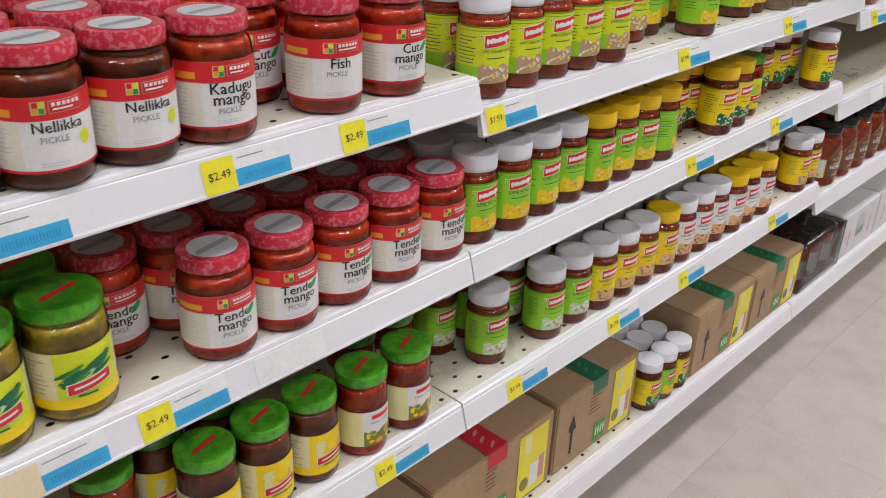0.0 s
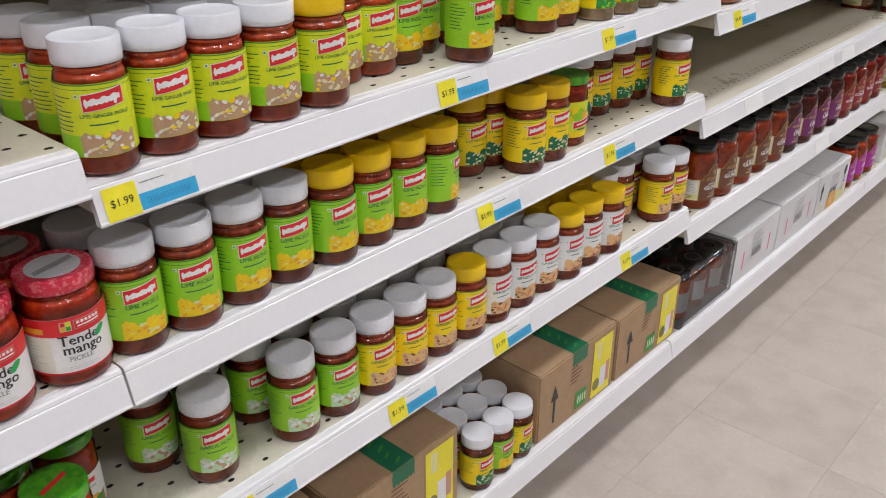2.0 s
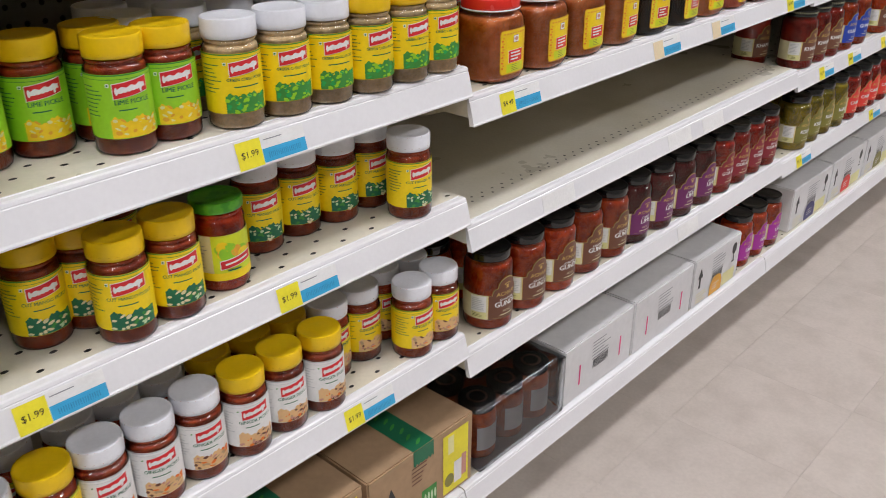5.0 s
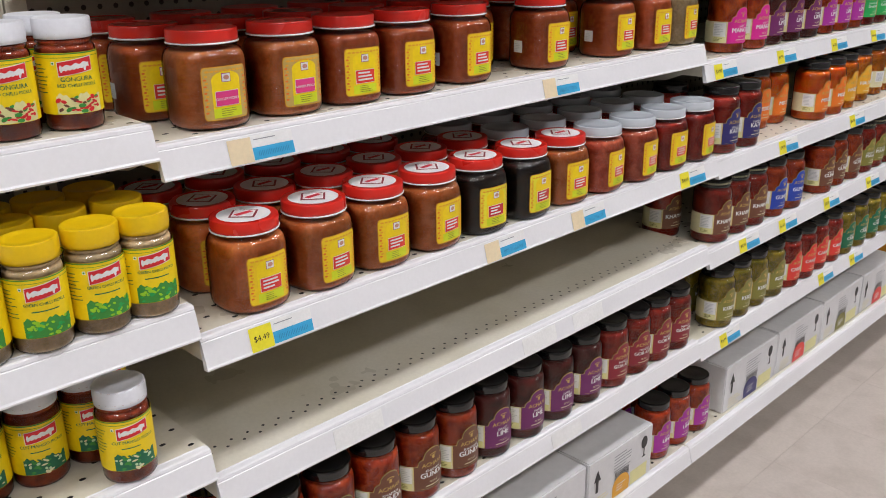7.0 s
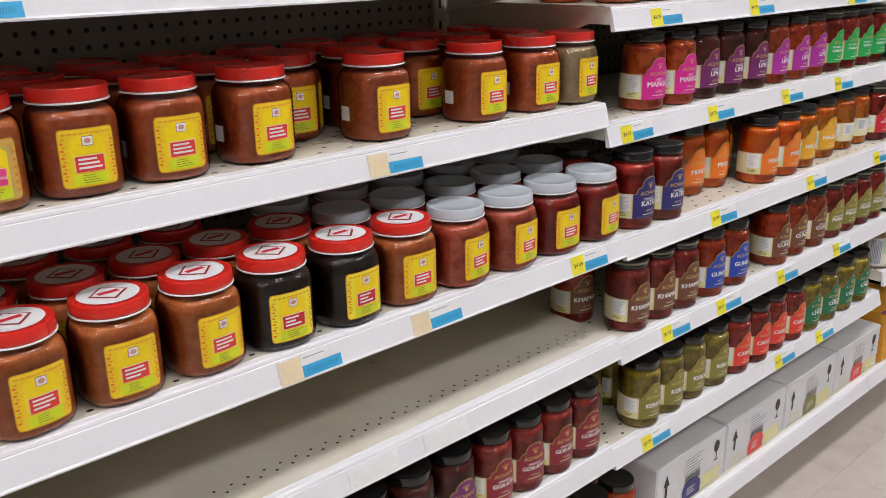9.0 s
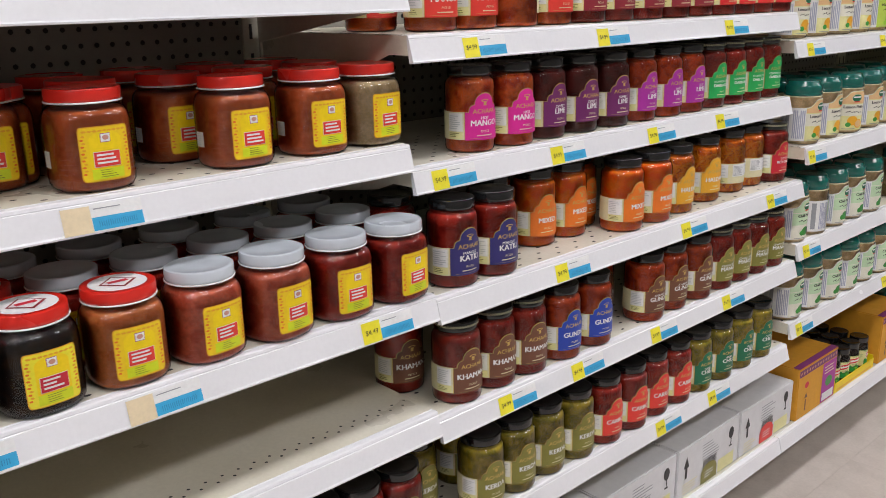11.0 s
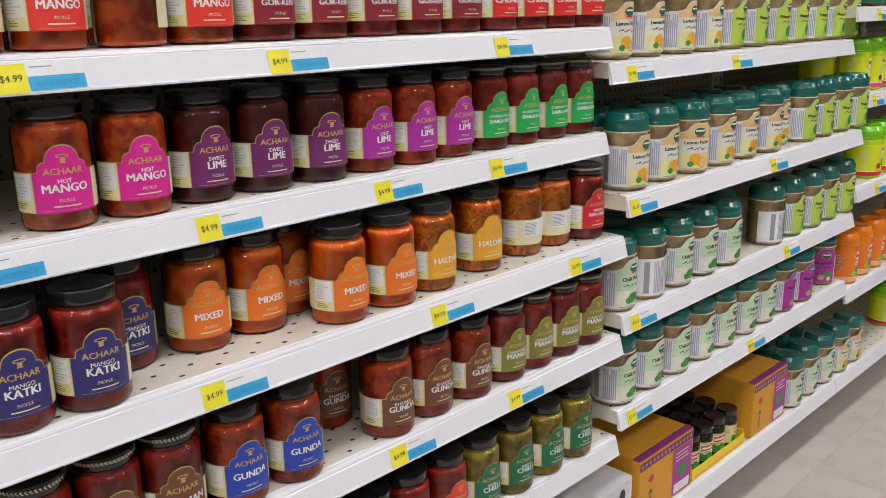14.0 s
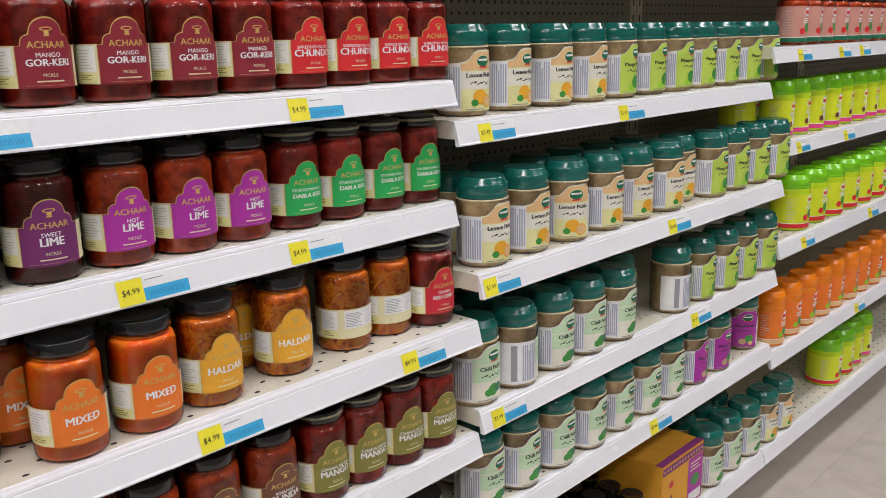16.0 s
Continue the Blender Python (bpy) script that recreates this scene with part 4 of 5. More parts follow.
def lamp():
    """A ceiling troffer: white steel tray with a glowing panel set into it."""
    root = Build()
    root.box((-0.32, -0.62, 0.02), (0.32, 0.62, 0.10), M_STEEL)
    for lo, hi in (((-0.32, -0.62, 0), (-0.295, 0.62, 0.02)), ((0.295, -0.62, 0), (0.32, 0.62, 0.02)), ((-0.295, -0.62, 0), (0.295, -0.60, 0.02)), ((-0.295, 0.60, 0), (0.295, 0.62, 0.02))):
        root.box(lo, hi, M_STEEL)
    ob = root.thing("ceiling_lamp")
    t = Build()
    t.box((-0.294, -0.599, 0.012), (0.294, 0.599, 0.018), M_TUBE)
    t.thing("panel", ob)
    light = bpy.data.lights.new("troffer_light", "AREA")
    light.shape, light.size, light.size_y, light.energy, light.color = "RECTANGLE", 0.34, 1.16, LAMP_WATTS, (1.0, 0.975, 1.01)
    beam = new("troffer_light", light)
    beam.parent = ob
    beam.location = (0, 0, -0.004)
    return tagged(ob, "white steel ceiling lamp with a glowing panel", "lamp", "ceiling lamps")


first = lamp()
first.matrix_basis = pose(0.85, -2.3, 3.4)
for x in (0.85, 2.5):
    for i in range(5):
        if (x, i) != (0.85, 0):
            copy_thing(first, pose(x, -2.3 + 2.3 * i, 3.4))


# ---- shelving ----
PITCH = 0.0254


def sheet_with_holes(b, m, origin, du, dv, nu, nv, hole, rows=None, stagger=False, slot=1.0, close=False):
    """A sheet of square cells, with an eight-sided hole in those of the rows given."""
    o, du, dv = Vector(origin), Vector(du), Vector(dv)
    vs, fs = [], []
    hu, hv = hole * slot / du.length, hole / dv.length
    for j in range(nv):
        if rows is not None and j not in rows:
            k = len(vs)
            vs += [tuple(o + dv * j), tuple(o + du * nu + dv * j), tuple(o + du * nu + dv * (j + 1)), tuple(o + dv * (j + 1))]
            fs.append((k, k + 1, k + 2, k + 3))
            continue
        half = close and j % 2
        if half:
            for p0, p1 in ((0, 0.5), (nu - 0.5, nu)):
                k = len(vs)
                vs += [tuple(o + du * p + dv * (j + q)) for p, q in ((p0, 0), (p1, 0), (p1, 1), (p0, 1))]
                fs.append((k, k + 1, k + 2, k + 3))
        for i in range(nu - 1 if half else nu):
            k = len(vs)
            i = i + 0.5 if half else i
            if stagger and (i + j) % 2:
                vs += [tuple(o + du * (i + p) + dv * (j + q)) for p, q in ((0, 0), (1, 0), (1, 1), (0, 1))]
                fs.append((k, k + 1, k + 2, k + 3))
                continue
            c = o + du * (i + 0.5) + dv * (j + 0.5)
            for p, q in ((1, 0), (1, 1), (0, 1), (-1, 1), (-1, 0), (-1, -1), (0, -1), (1, -1)):
                vs.append(tuple(c + du * (p * 0.5) + dv * (q * 0.5)))
            for n in range(8):
                t = math.pi * n / 4
                vs.append(tuple(c + du * (hu * math.cos(t)) + dv * (hv * math.sin(t))))
            for n in range(8):
                e = (n + 1) % 8
                fs.append((k + n, k + e, k + 8 + e, k + 8 + n))
    b.put(vs, fs, m)


RAIL = [(-0.0175, 0.0), (-0.0165, -0.0016), (-0.0145, -0.0016), (-0.0135, 0.0), (-0.007, -0.0004), (-0.0044, -0.0018), (-0.0032, -0.0050), (-0.0036, -0.0062), (-0.0022, -0.0072), (0.0058, -0.0372), (0.0074, -0.0392), (0.0070, -0.0415), (-0.002, -0.0420), (-0.0075, -0.0075)]


def shelf_mesh(width, depth, rows):
    """A steel shelf: perforated deck, turned-down front with price rail, end flanges and brackets."""
    b = Build()
    nv = int(depth / PITCH) * (2 if rows is FRONT else 1)
    nu = int(width / PITCH)
    d0 = -0.0175
    sheet_with_holes(b, M_SHELF, (d0, 0, 0), (0, width / nu, 0), (-(depth + d0) / nv, 0, 0), nu, nv, 0.0024 if rows is FRONT else 0.0030, rows, rows is not FRONT, 1.0 if rows is FRONT else 1.5, rows is FRONT)
    b.f = [tuple(reversed(f)) if i >= 0 else f for i, f in enumerate(b.f)]
    # dark sheet under the deck, for the shade seen through its holes
    b.box((-depth, 0.001, -0.011), (d0, width - 0.001, -0.009), M_DARK)
    b.box((-depth, 0.001, -0.022), (d0, width - 0.001, -0.012), M_SHELF)
    n = len(RAIL)
    vs = [(x, 0, z) for x, z in RAIL] + [(x, width, z) for x, z in RAIL]
    b.put(vs, [(i, i + 1, n + i + 1, n + i) for i in range(n - 1)], M_LIP)
    b.put([(x, e, z) for e in (0, width) for x, z in RAIL], [tuple(range(4, n)), tuple(reversed(range(n + 4, 2 * n)))], M_LIP)
    for e in (0.0, width - 0.0025):
        b.box((-depth, e, -0.030), (-0.006, e + 0.0025, -0.001), M_SHELF)
        out = [(-0.05, -0.030), (-0.09, -0.045), (-depth, -0.095), (-depth, -0.030)]
        b.put([(x, e + t, z) for t in (0.0, 0.0025) for x, z in out], [(3, 2, 1, 0), (4, 5, 6, 7), (0, 1, 5, 4), (1, 2, 6, 5)], M_SHELF)
    return b.mesh("shelf")


UP = -0.05
LO_DEPTH, HI_DEPTH = 0.465, 0.405
ALL = set(range(0, 9))
FRONT = {3, 4}
BAYS = {
    "A": (-1.2195, 0.0, ((0.976, 0), (0.750, 0), (0.513, 0)), ALL),
    "B": (0.0, 1.2195, ((1.155, UP), (0.946, 0), (0.749, 0), (0.513, 0)), ALL),
    "C": (1.2195, 2.439, ((1.365, UP), (1.129, UP), (0.901, 0), (0.701, 0), (0.471, 0)), ALL),
    "D": (2.439, 3.6585, ((1.290, UP), (1.091, UP), (0.892, 0), (0.686, 0), (0.460, 0)), ALL),
    "E": (3.6585, 4.878, ((1.223, UP), (0.970, 0), (0.725, 0), (0.513, 0), (1.600, UP)), ALL),
    "F": (4.878, 6.0975, ((1.312, UP), (1.056, UP), (0.795, 0), (0.480, 0), (1.620, UP)), ALL),
    "G": (6.0975, 7.317, ((1.312, UP), (1.056, UP), (0.795, 0), (0.480, 0), (1.620, UP)), ALL),
}
BASE = 0.190
shelf_meshes = {}


def bay(y0, y1, shelves, rows):
    w = y1 - y0 - 0.003
    root = new("shelving_unit")
    root.matrix_basis = pose(0, y0 + 0.0015, 0)
    tagged(root, "white enamelled steel shelving bay with perforated shelves and pegboard back", "shelving", "shelving bays")
    p = Build()
    n = round(w / PITCH)
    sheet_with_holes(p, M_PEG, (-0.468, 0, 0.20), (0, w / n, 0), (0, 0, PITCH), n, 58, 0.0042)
    # dark backing, for the shade seen through the pegboard holes
    p.box((-0.500, 0, 0.16), (-0.478, w, 1.70), M_DARK)
    p.thing("back_panel", root)
    for e in (0.0, w - 0.030):
        u = Build()
        u.box((-0.476, e, 0.0), (-0.4625, e + 0.030, 1.72), M_SHELF)
        for i in range(28):
            z = 0.26 + i * 0.0508
            # each slot is a dark strip that paints the shade inside it
            u.box((-0.4630, e + 0.012, z), (-0.4621, e + 0.018, z + 0.026), M_DARK)
        u.thing("upright", root)
    for z, x in shelves:
        depth = LO_DEPTH if x > -0.03 else HI_DEPTH
        key = (round(w, 3), depth, 0.7 < z < 0.74)
        if key not in shelf_meshes:
            shelf_meshes[key] = shelf_mesh(w, depth, FRONT if key[2] else rows)
        s = new("shelf", shelf_meshes[key])
        s.parent = root
        s.location = (x, 0, z)
    key = (round(w, 3), "base")
    if key not in shelf_meshes:
        shelf_meshes[key] = shelf_mesh(w, 0.475, rows)
    s = new("base_shelf", shelf_meshes[key])
    s.parent = root
    s.location = (0.003, 0, BASE)
    k = Build()
    # deep shade under the base shelf is put into the kick's colour
    k.box((-0.46, 0, 0.0), (-0.21, w, BASE - 0.03), M_DARK)
    k.thing("kick_plate", root)


for name_of_bay, (y0, y1, shelves, rows) in BAYS.items():
    bay(y0, y1, shelves, rows)


# ---- price tags ----
def tag_mesh(price, pale=False):
    b = Build()
    b.box((0, -0.033, -0.0165), (0.0006, 0.062, 0.0145), ink("white"))
    on = facing(0.0006)
    b.band(on, -0.0335, 0.0, -0.0175, 0.0135, ink("fadeyellow" if pale else "tagyellow"), LAYER, 1)
    if not pale:
        b.words(on, price, -0.0165, -0.002, 0.0105, ink("black"), 2 * LAYER)
    b.band(on, 0.0005, 0.0615, -0.0160, -0.0005, ink("skyblue"), LAYER, 1)
    b.lines(on, 0.004, 0.045, 0.0075, 0.0115, 1, ink("grey"), LAYER, rnd, 0.3)
    for i in range(18):
        u = 0.008 + i * 0.0026
        b.band(on, u, u + 0.0007, -0.0120, -0.0055, ink("slate"), 2 * LAYER, 1)
    return b.mesh("price_tag")


tag_meshes = {}


def tags(bay_name, level, ys, price, pale=()):
    z, x = BAYS[bay_name][2][level]
    for i, y in enumerate(ys):
        key = (price, i in pale)
        if key not in tag_meshes:
            tag_meshes[key] = tag_mesh(*key)
        ob = new("price_tag", tag_meshes[key])
        ob.location = (x + 0.0022, y, z - 0.0225)
        ob.rotation_euler = (rnd.uniform(-0.012, 0.012), -0.260, 0)
        tagged(ob, "yellow and blue price tag reading " + price, "price tag", "price tags")


tags("A", 0, (-0.560, -0.342, -0.182), "$2.49")
tags("A", 1, (-0.560, -0.432), "$2.49", (0,))
tags("A", 2, (-0.136,), "$2.49")
tags("B", 0, (0.796,), "$2.99")
tags("B", 1, (0.043, 0.489, 0.859), "$1.99")
tags("B", 2, (0.572, 0.895), "$1.99")
tags("B", 3, (0.126, 0.388, 0.617, 0.989), "$1.99")
tags("C", 0, (1.435,), "$4.49")
tags("C", 1, (1.343, 1.945), "$4.49", (0, 1))
tags("C", 2, (1.318, 1.751, 1.972, 2.322), "$4.49", (1, 2))
tags("D", 0, (2.581, 2.917, 3.356), "$4.99")
tags("D", 1, (2.510, 2.794, 3.089, 3.344), "$4.99")
tags("D", 2, (2.752, 3.151, 3.506), "$4.99")
tags("D", 3, (2.607, 2.804, 3.058, 3.337), "$4.99")
tags("D", 4, (2.562, 3.095, 3.303), "$4.99")
tags("E", 0, (3.746, 4.178), "$3.49")
tags("E", 1, (3.700, 4.310), "$3.49")
tags("E", 2, (3.719, 4.435), "$3.49")
tags("E", 3, (3.721, 4.267), "$3.49")
tags("F", 0, (5.06, 5.36, 5.53), "$3.49")
tags("F", 1, (5.10, 5.46), "$3.49")
tags("F", 2, (5.06, 5.60), "$3.49")
tags("F", 3, (5.56,), "$3.49")

# blank paper strips left in the rails
for y, z in ((-0.29, 0.7275), (1.86, 0.6785), (2.0, 0.6785), (1.95, 0.4485), (1.45, 0.6785)):
    b = Build()
    b.box((0.0, -0.045, -0.0145), (0.0005, 0.045, 0.0135), ink("white"))
    strip = b.thing("blank_tag")
    strip.location, strip.rotation_euler = (0.0022, y, z), (0, -0.260, 0)
    tagged(strip, "blank white paper strip in the shelf rail", "price tag", "blank strips")


# ---- jars on the shelves ----
def level(bay_name, i):
    return BAYS[bay_name][2][i][0] + 0.0005


z = level("A", 0)
seq("nelli", -0.569, -0.413, 3, -0.038, z)
seq("kadu", -0.333, -0.333, 1, -0.038, z)
seq("cutm", -0.245, -0.245, 1, -0.112, z)
seq("fish", -0.202, -0.202, 1, -0.037, z, face=-5)
seq("cutm", -0.111, -0.111, 1, -0.036, z)
seq("tender", -0.582, -0.344, 4, -0.127, z)
seq("fish", -0.163, -0.163, 1, -0.118, z)
seq("tender", -0.566, -0.097, 7, -0.205, z)
z = level("A", 1)
seq("okra", -0.577, -0.498, 2, -0.047, z)
seq("okra", -0.580, -0.504, 2, -0.125, z)
seq("tender", -0.347, -0.030, 5, -0.040, z)
seq("tender", -0.425, -0.045, 6, -0.116, z)
seq("tender", -0.411, -0.043, 6, -0.192, z)
z = level("A", 2)
seq("lemon_green", -0.379, -0.232, 3, -0.042, z)
seq("mixed_green", -0.154, -0.078, 2, -0.042, z)
seq("lemon_green", -0.398, -0.321, 2, -0.116, z)
seq("mixed_green", -0.472, -0.472, 1, -0.090, z)
seq("mixed_green", -0.106, -0.034, 2, -0.116, z)

z = level("B", 0)
seq("gongura_w", 0.870, 1.155, 5, -0.108, z)
seq("gongura_w", 0.866, 1.151, 5, -0.175, z)
z = level("B", 1)
seq("lime_ginger_w", 0.035, 0.229, 4, -0.031, z)
seq("lime_ginger_y", 0.296, 0.296, 1, -0.031, z)
seq("lime_ginger_w", 0.047, 0.299, 5, -0.104, z)
seq("lime_ginger_w", 0.043, 0.294, 5, -0.170, z)
seq("lime_ginger_y", 0.365, 0.419, 2, -0.077, z)
seq("lime_w", 0.477, 0.477, 1, -0.085, z)
seq("lime_y", 0.532, 0.532, 1, -0.107, z)
seq("lime_y", 0.551, 0.551, 1, -0.030, z)
seq("lime_y", 0.603, 0.740, 3, -0.110, z)
seq("lime_y", 0.732, 0.790, 2, -0.056, z)
seq("green_chilli_w", 0.859, 0.992, 3, -0.036, z)
seq("green_chilli_y", 1.056, 1.181, 3, -0.028, z)
seq("green_chilli_w", 0.789, 0.989, 4, -0.130, z)
seq("green_chilli_y", 1.055, 1.183, 3, -0.103, z)
seq("green_chilli_w", 0.796, 0.996, 4, -0.195, z)
seq("green_chilli_y", 1.057, 1.181, 3, -0.169, z)
z = level("B", 2)
seq("lime_w", 0.039, 0.235, 4, -0.036, z)
seq("lime_y", 0.302, 0.430, 3, -0.034, z)
seq("lime_y", 0.493, 0.493, 1, -0.034, z, face=40)
seq("lime_w", 0.026, 0.227, 4, -0.105, z)
seq("lime_y", 0.298, 0.490, 4, -0.105, z)
seq("cut_mango_y", 0.617, 0.675, 2, -0.090, z)
seq("cut_mango_y", 0.687, 0.752, 2, -0.036, z)
seq("cut_mango_y", 0.557, 0.749, 3, -0.162, z)
seq("green_top", 0.825, 0.825, 1, -0.055, z, face=-8)
seq("cut_mango_w", 0.917, 1.114, 4, -0.102, z)
seq("cut_mango_w", 1.126, 1.126, 1, -0.033, z)
seq("cut_mango_w", 1.089, 1.159, 2, -0.172, z)
z = level("B", 3)
seq("garlic_w", 0.116, 0.116, 1, -0.062, z)
seq("garlic_w", 0.078, 0.149, 2, -0.132, z)
seq("garlic_w", 0.236, 0.304, 2, -0.047, z)
seq("garlic_w", 0.220, 0.289, 2, -0.118, z)
seq("ginger_w", 0.370, 0.500, 3, -0.042, z)
seq("ginger_y", 0.564, 0.564, 1, -0.040, z)
seq("ginger_w", 0.362, 0.552, 4, -0.108, z)
seq("ginger_white_w", 0.626, 0.754, 3, -0.038, z)
seq("ginger_white_y", 0.819, 0.951, 3, -0.036, z)
seq("ginger_white_w", 0.623, 0.743, 3, -0.104, z)
seq("ginger_white_y", 0.814, 0.943, 3, -0.102, z)
seq("ginger_w", 1.007, 1.071, 2, -0.088, z)
seq("ginger_w", 1.134, 1.134, 1, -0.105, z)
seq("ginger_w", 1.131, 1.195, 2, -0.037, z)
seq("ginger_w", 1.192, 1.192, 1, -0.104, z)

z = level("C", 1)
for y, k in ((1.328, "rust_red"), (1.444, "rust_red"), (1.550, "brown_red"), (1.656, "brown_red"), (1.783, "brown_red"), (1.978, "brown_red"), (2.177, "brown_red"), (2.304, "brown_red"), (2.409, "tan_red")):
    seq(k, y, y, 1, -0.116, z)
seq("brown_red", 1.304, 2.377, 10, -0.222, z)
seq("brown_red", 1.298, 2.376, 10, -0.328, z)
seq("brown_red", 1.883, 1.883, 1, -0.205, z)
z = level("C", 2)
for i, k in enumerate(("rust_print",) * 4 + ("black_print",) * 2 + ("rust_print",) + ("salmon_grey",) * 2 + ("wine_grey",) * 2):
    seq(k, 1.328 + 0.1064 * i, 0, 1, -0.055 + 0.0008 * i, z)
seq("rust_print", 1.326, 1.832, 6, -0.158, z)
seq("wine_grey", 1.938, 2.381, 5, -0.158, z)
seq("rust_print", 1.305, 1.716, 5, -0.262, z)
seq("wine_grey", 1.896, 2.381, 5, -0.262, z)
z = level("C", 4)
seq("d_gunda", 1.334, 1.696, 5, -0.052, z)
seq("d_sweet", 1.784, 2.052, 4, -0.050, z)
seq("d_gor", 2.142, 2.382, 4, -0.048, z, jitter=0.001)
seq("d_gunda", 1.283, 1.689, 5, -0.145, z)
seq("d_sweet", 1.776, 2.043, 4, -0.140, z)

z = level("D", 0)
seq("d_mango_red", 2.544, 2.639, 2, -0.118, z)
seq("d_mango_red", 2.735, 2.735, 1, -0.118, z, face=160)
seq("d_mango_red", 2.831, 2.831, 1, -0.118, z)
seq("d_gor", 2.926, 3.304, 5, -0.118, z, spin=3)
seq("d_chundo", 3.395, 3.649, 4, -0.116, z, jitter=0.001, spin=3)
seq("d_mango_red", 2.501, 2.761, 3, -0.212, z)
seq("d_gor", 2.851, 3.610, 8, -0.212, z)
z = level("D", 1)
seq("d_mango_pink", 2.622, 2.716, 2, -0.108, z)
seq("d_sweet", 2.811, 3.001, 3, -0.110, z, spin=3)
seq("d_hot", 3.097, 3.277, 3, -0.112, z, spin=3)
seq("d_dabla", 3.369, 3.625, 4, -0.114, z, jitter=0.001, spin=3)
seq("d_sweet", 3.030, 3.591, 7, -0.206, z)
z = level("D", 2)
seq("d_katki", 2.519, 2.608, 2, -0.048, z, spin=3)
seq("d_katki", 2.469, 2.469, 1, -0.142, z)
seq("d_katki", 2.685, 2.685, 1, -0.124, z)
seq("d_mixed", 2.786, 2.881, 2, -0.113, z)
seq("d_mixed", 2.953, 2.953, 1, -0.150, z)
seq("d_mixed", 2.986, 3.083, 2, -0.056, z, spin=3)
seq("d_haldar", 3.180, 3.180, 1, -0.062, z)
seq("d_haldar", 3.271, 3.271, 1, -0.150, z)
seq("d_haldar", 3.312, 3.312, 1, -0.078, z)
seq("d_haldar_back", 3.434, 3.526, 2, -0.088, z)
seq("d_gonda", 3.607, 3.607, 1, -0.074, z)
z = level("D", 3)
seq("d_khaman", 2.525, 2.692, 3, -0.048, z, spin=3)
seq("d_khaman", 2.482, 2.482, 1, -0.148, z)
seq("d_blue", 2.785, 2.880, 2, -0.044, z, spin=3)
seq("d_gunda", 3.014, 3.014, 1, -0.140, z)
seq("d_blue", 2.911, 2.911, 1, -0.138, z)
seq("d_gunda", 3.063, 3.252, 3, -0.048, z, spin=3)
seq("d_chana", 3.345, 3.586, 4, -0.050, z, jitter=0.001, spin=3)
seq("d_chana", 3.331, 3.553, 3, -0.145, z)
z = level("D", 4)
seq("d_kerda", 2.573, 2.833, 4, -0.045, z, spin=3)
seq("d_kerda", 2.478, 2.478, 1, -0.120, z)
seq("d_carrot", 2.922, 3.180, 4, -0.042, z, spin=3)
seq("d_greenchilli", 3.266, 3.545, 4, -0.040, z, jitter=0.001, spin=3)
seq("d_kerda", 2.606, 3.448, 9, -0.142, z)

z = level("E", 0)
seq("m_lemon", 3.756, 4.121, 4, -0.122, z)
seq("m_mango", 4.241, 4.967, 7, -0.124, z)
seq("m_lemon", 3.751, 4.108, 4, -0.220, z)
z = level("E", 1)
seq("m_lemon", 3.731, 3.854, 2, -0.060, z)
seq("m_lemon", 3.976, 3.976, 1, -0.058, z, face=-30)
seq("m_lemon", 4.099, 4.344, 3, -0.060, z)
seq("m_lemon", 4.463, 4.463, 1, -0.090, z)
seq("m_mango", 4.565, 4.925, 4, -0.062, z)
seq("m_lemon", 3.752, 4.359, 6, -0.158, z)
z = level("E", 2)
seq("m_chilli", 3.699, 3.699, 1, -0.050, z)
seq("m_chilli", 3.808, 3.808, 1, -0.050, z, face=55)
seq("m_chilli", 3.922, 4.143, 3, -0.050, z)
seq("m_mango", 4.252, 4.252, 1, -0.110, z)
seq("m_mango", 4.390, 4.390, 1, -0.052, z, face=60)
seq("m_mango", 4.515, 4.869, 4, -0.052, z)
seq("m_chilli", 3.720, 4.167, 5, -0.150, z)
z = level("E", 3)
seq("m_chilli", 3.709, 4.380, 7, -0.050, z)
seq("m_mixed", 4.501, 4.619, 2, -0.050, z)
seq("m_mixed", 4.815, 4.815, 1, -0.068, z, face=-45)
seq("m_chilli", 3.754, 4.355, 6, -0.150, z)

z = level("F", 0)
seq("tub_salmon", 5.127, 6.070, 10, -0.115, z)
z = level("F", 1)
seq("tub_mixed", 5.091, 6.036, 9, -0.120, z)
seq("tub_lime", 5.069, 5.177, 2, -0.225, z)
z = level("F", 2)
seq("tub_lime", 5.102, 6.030, 8, -0.070, z)
z = level("F", 3)
seq("tub_orange", 4.976, 5.918, 9, -0.055, z)
z = BASE + 0.001
seq("m_chilli", 4.613, 4.843, 3, -0.048, z)
seq("m_lemon", 4.958, 5.074, 2, -0.048, z)
seq("m_chilli", 4.653, 4.853, 3, -0.148, z)
seq("tub_lime", 5.508, 5.631, 2, -0.075, z)
seq("tub_mixed", 5.743, 5.853, 2, -0.075, z)
seq("d_hot", 2.360, 2.531, 3, -0.058, z)
seq("d_hot", 2.346, 2.533, 3, -0.160, z)


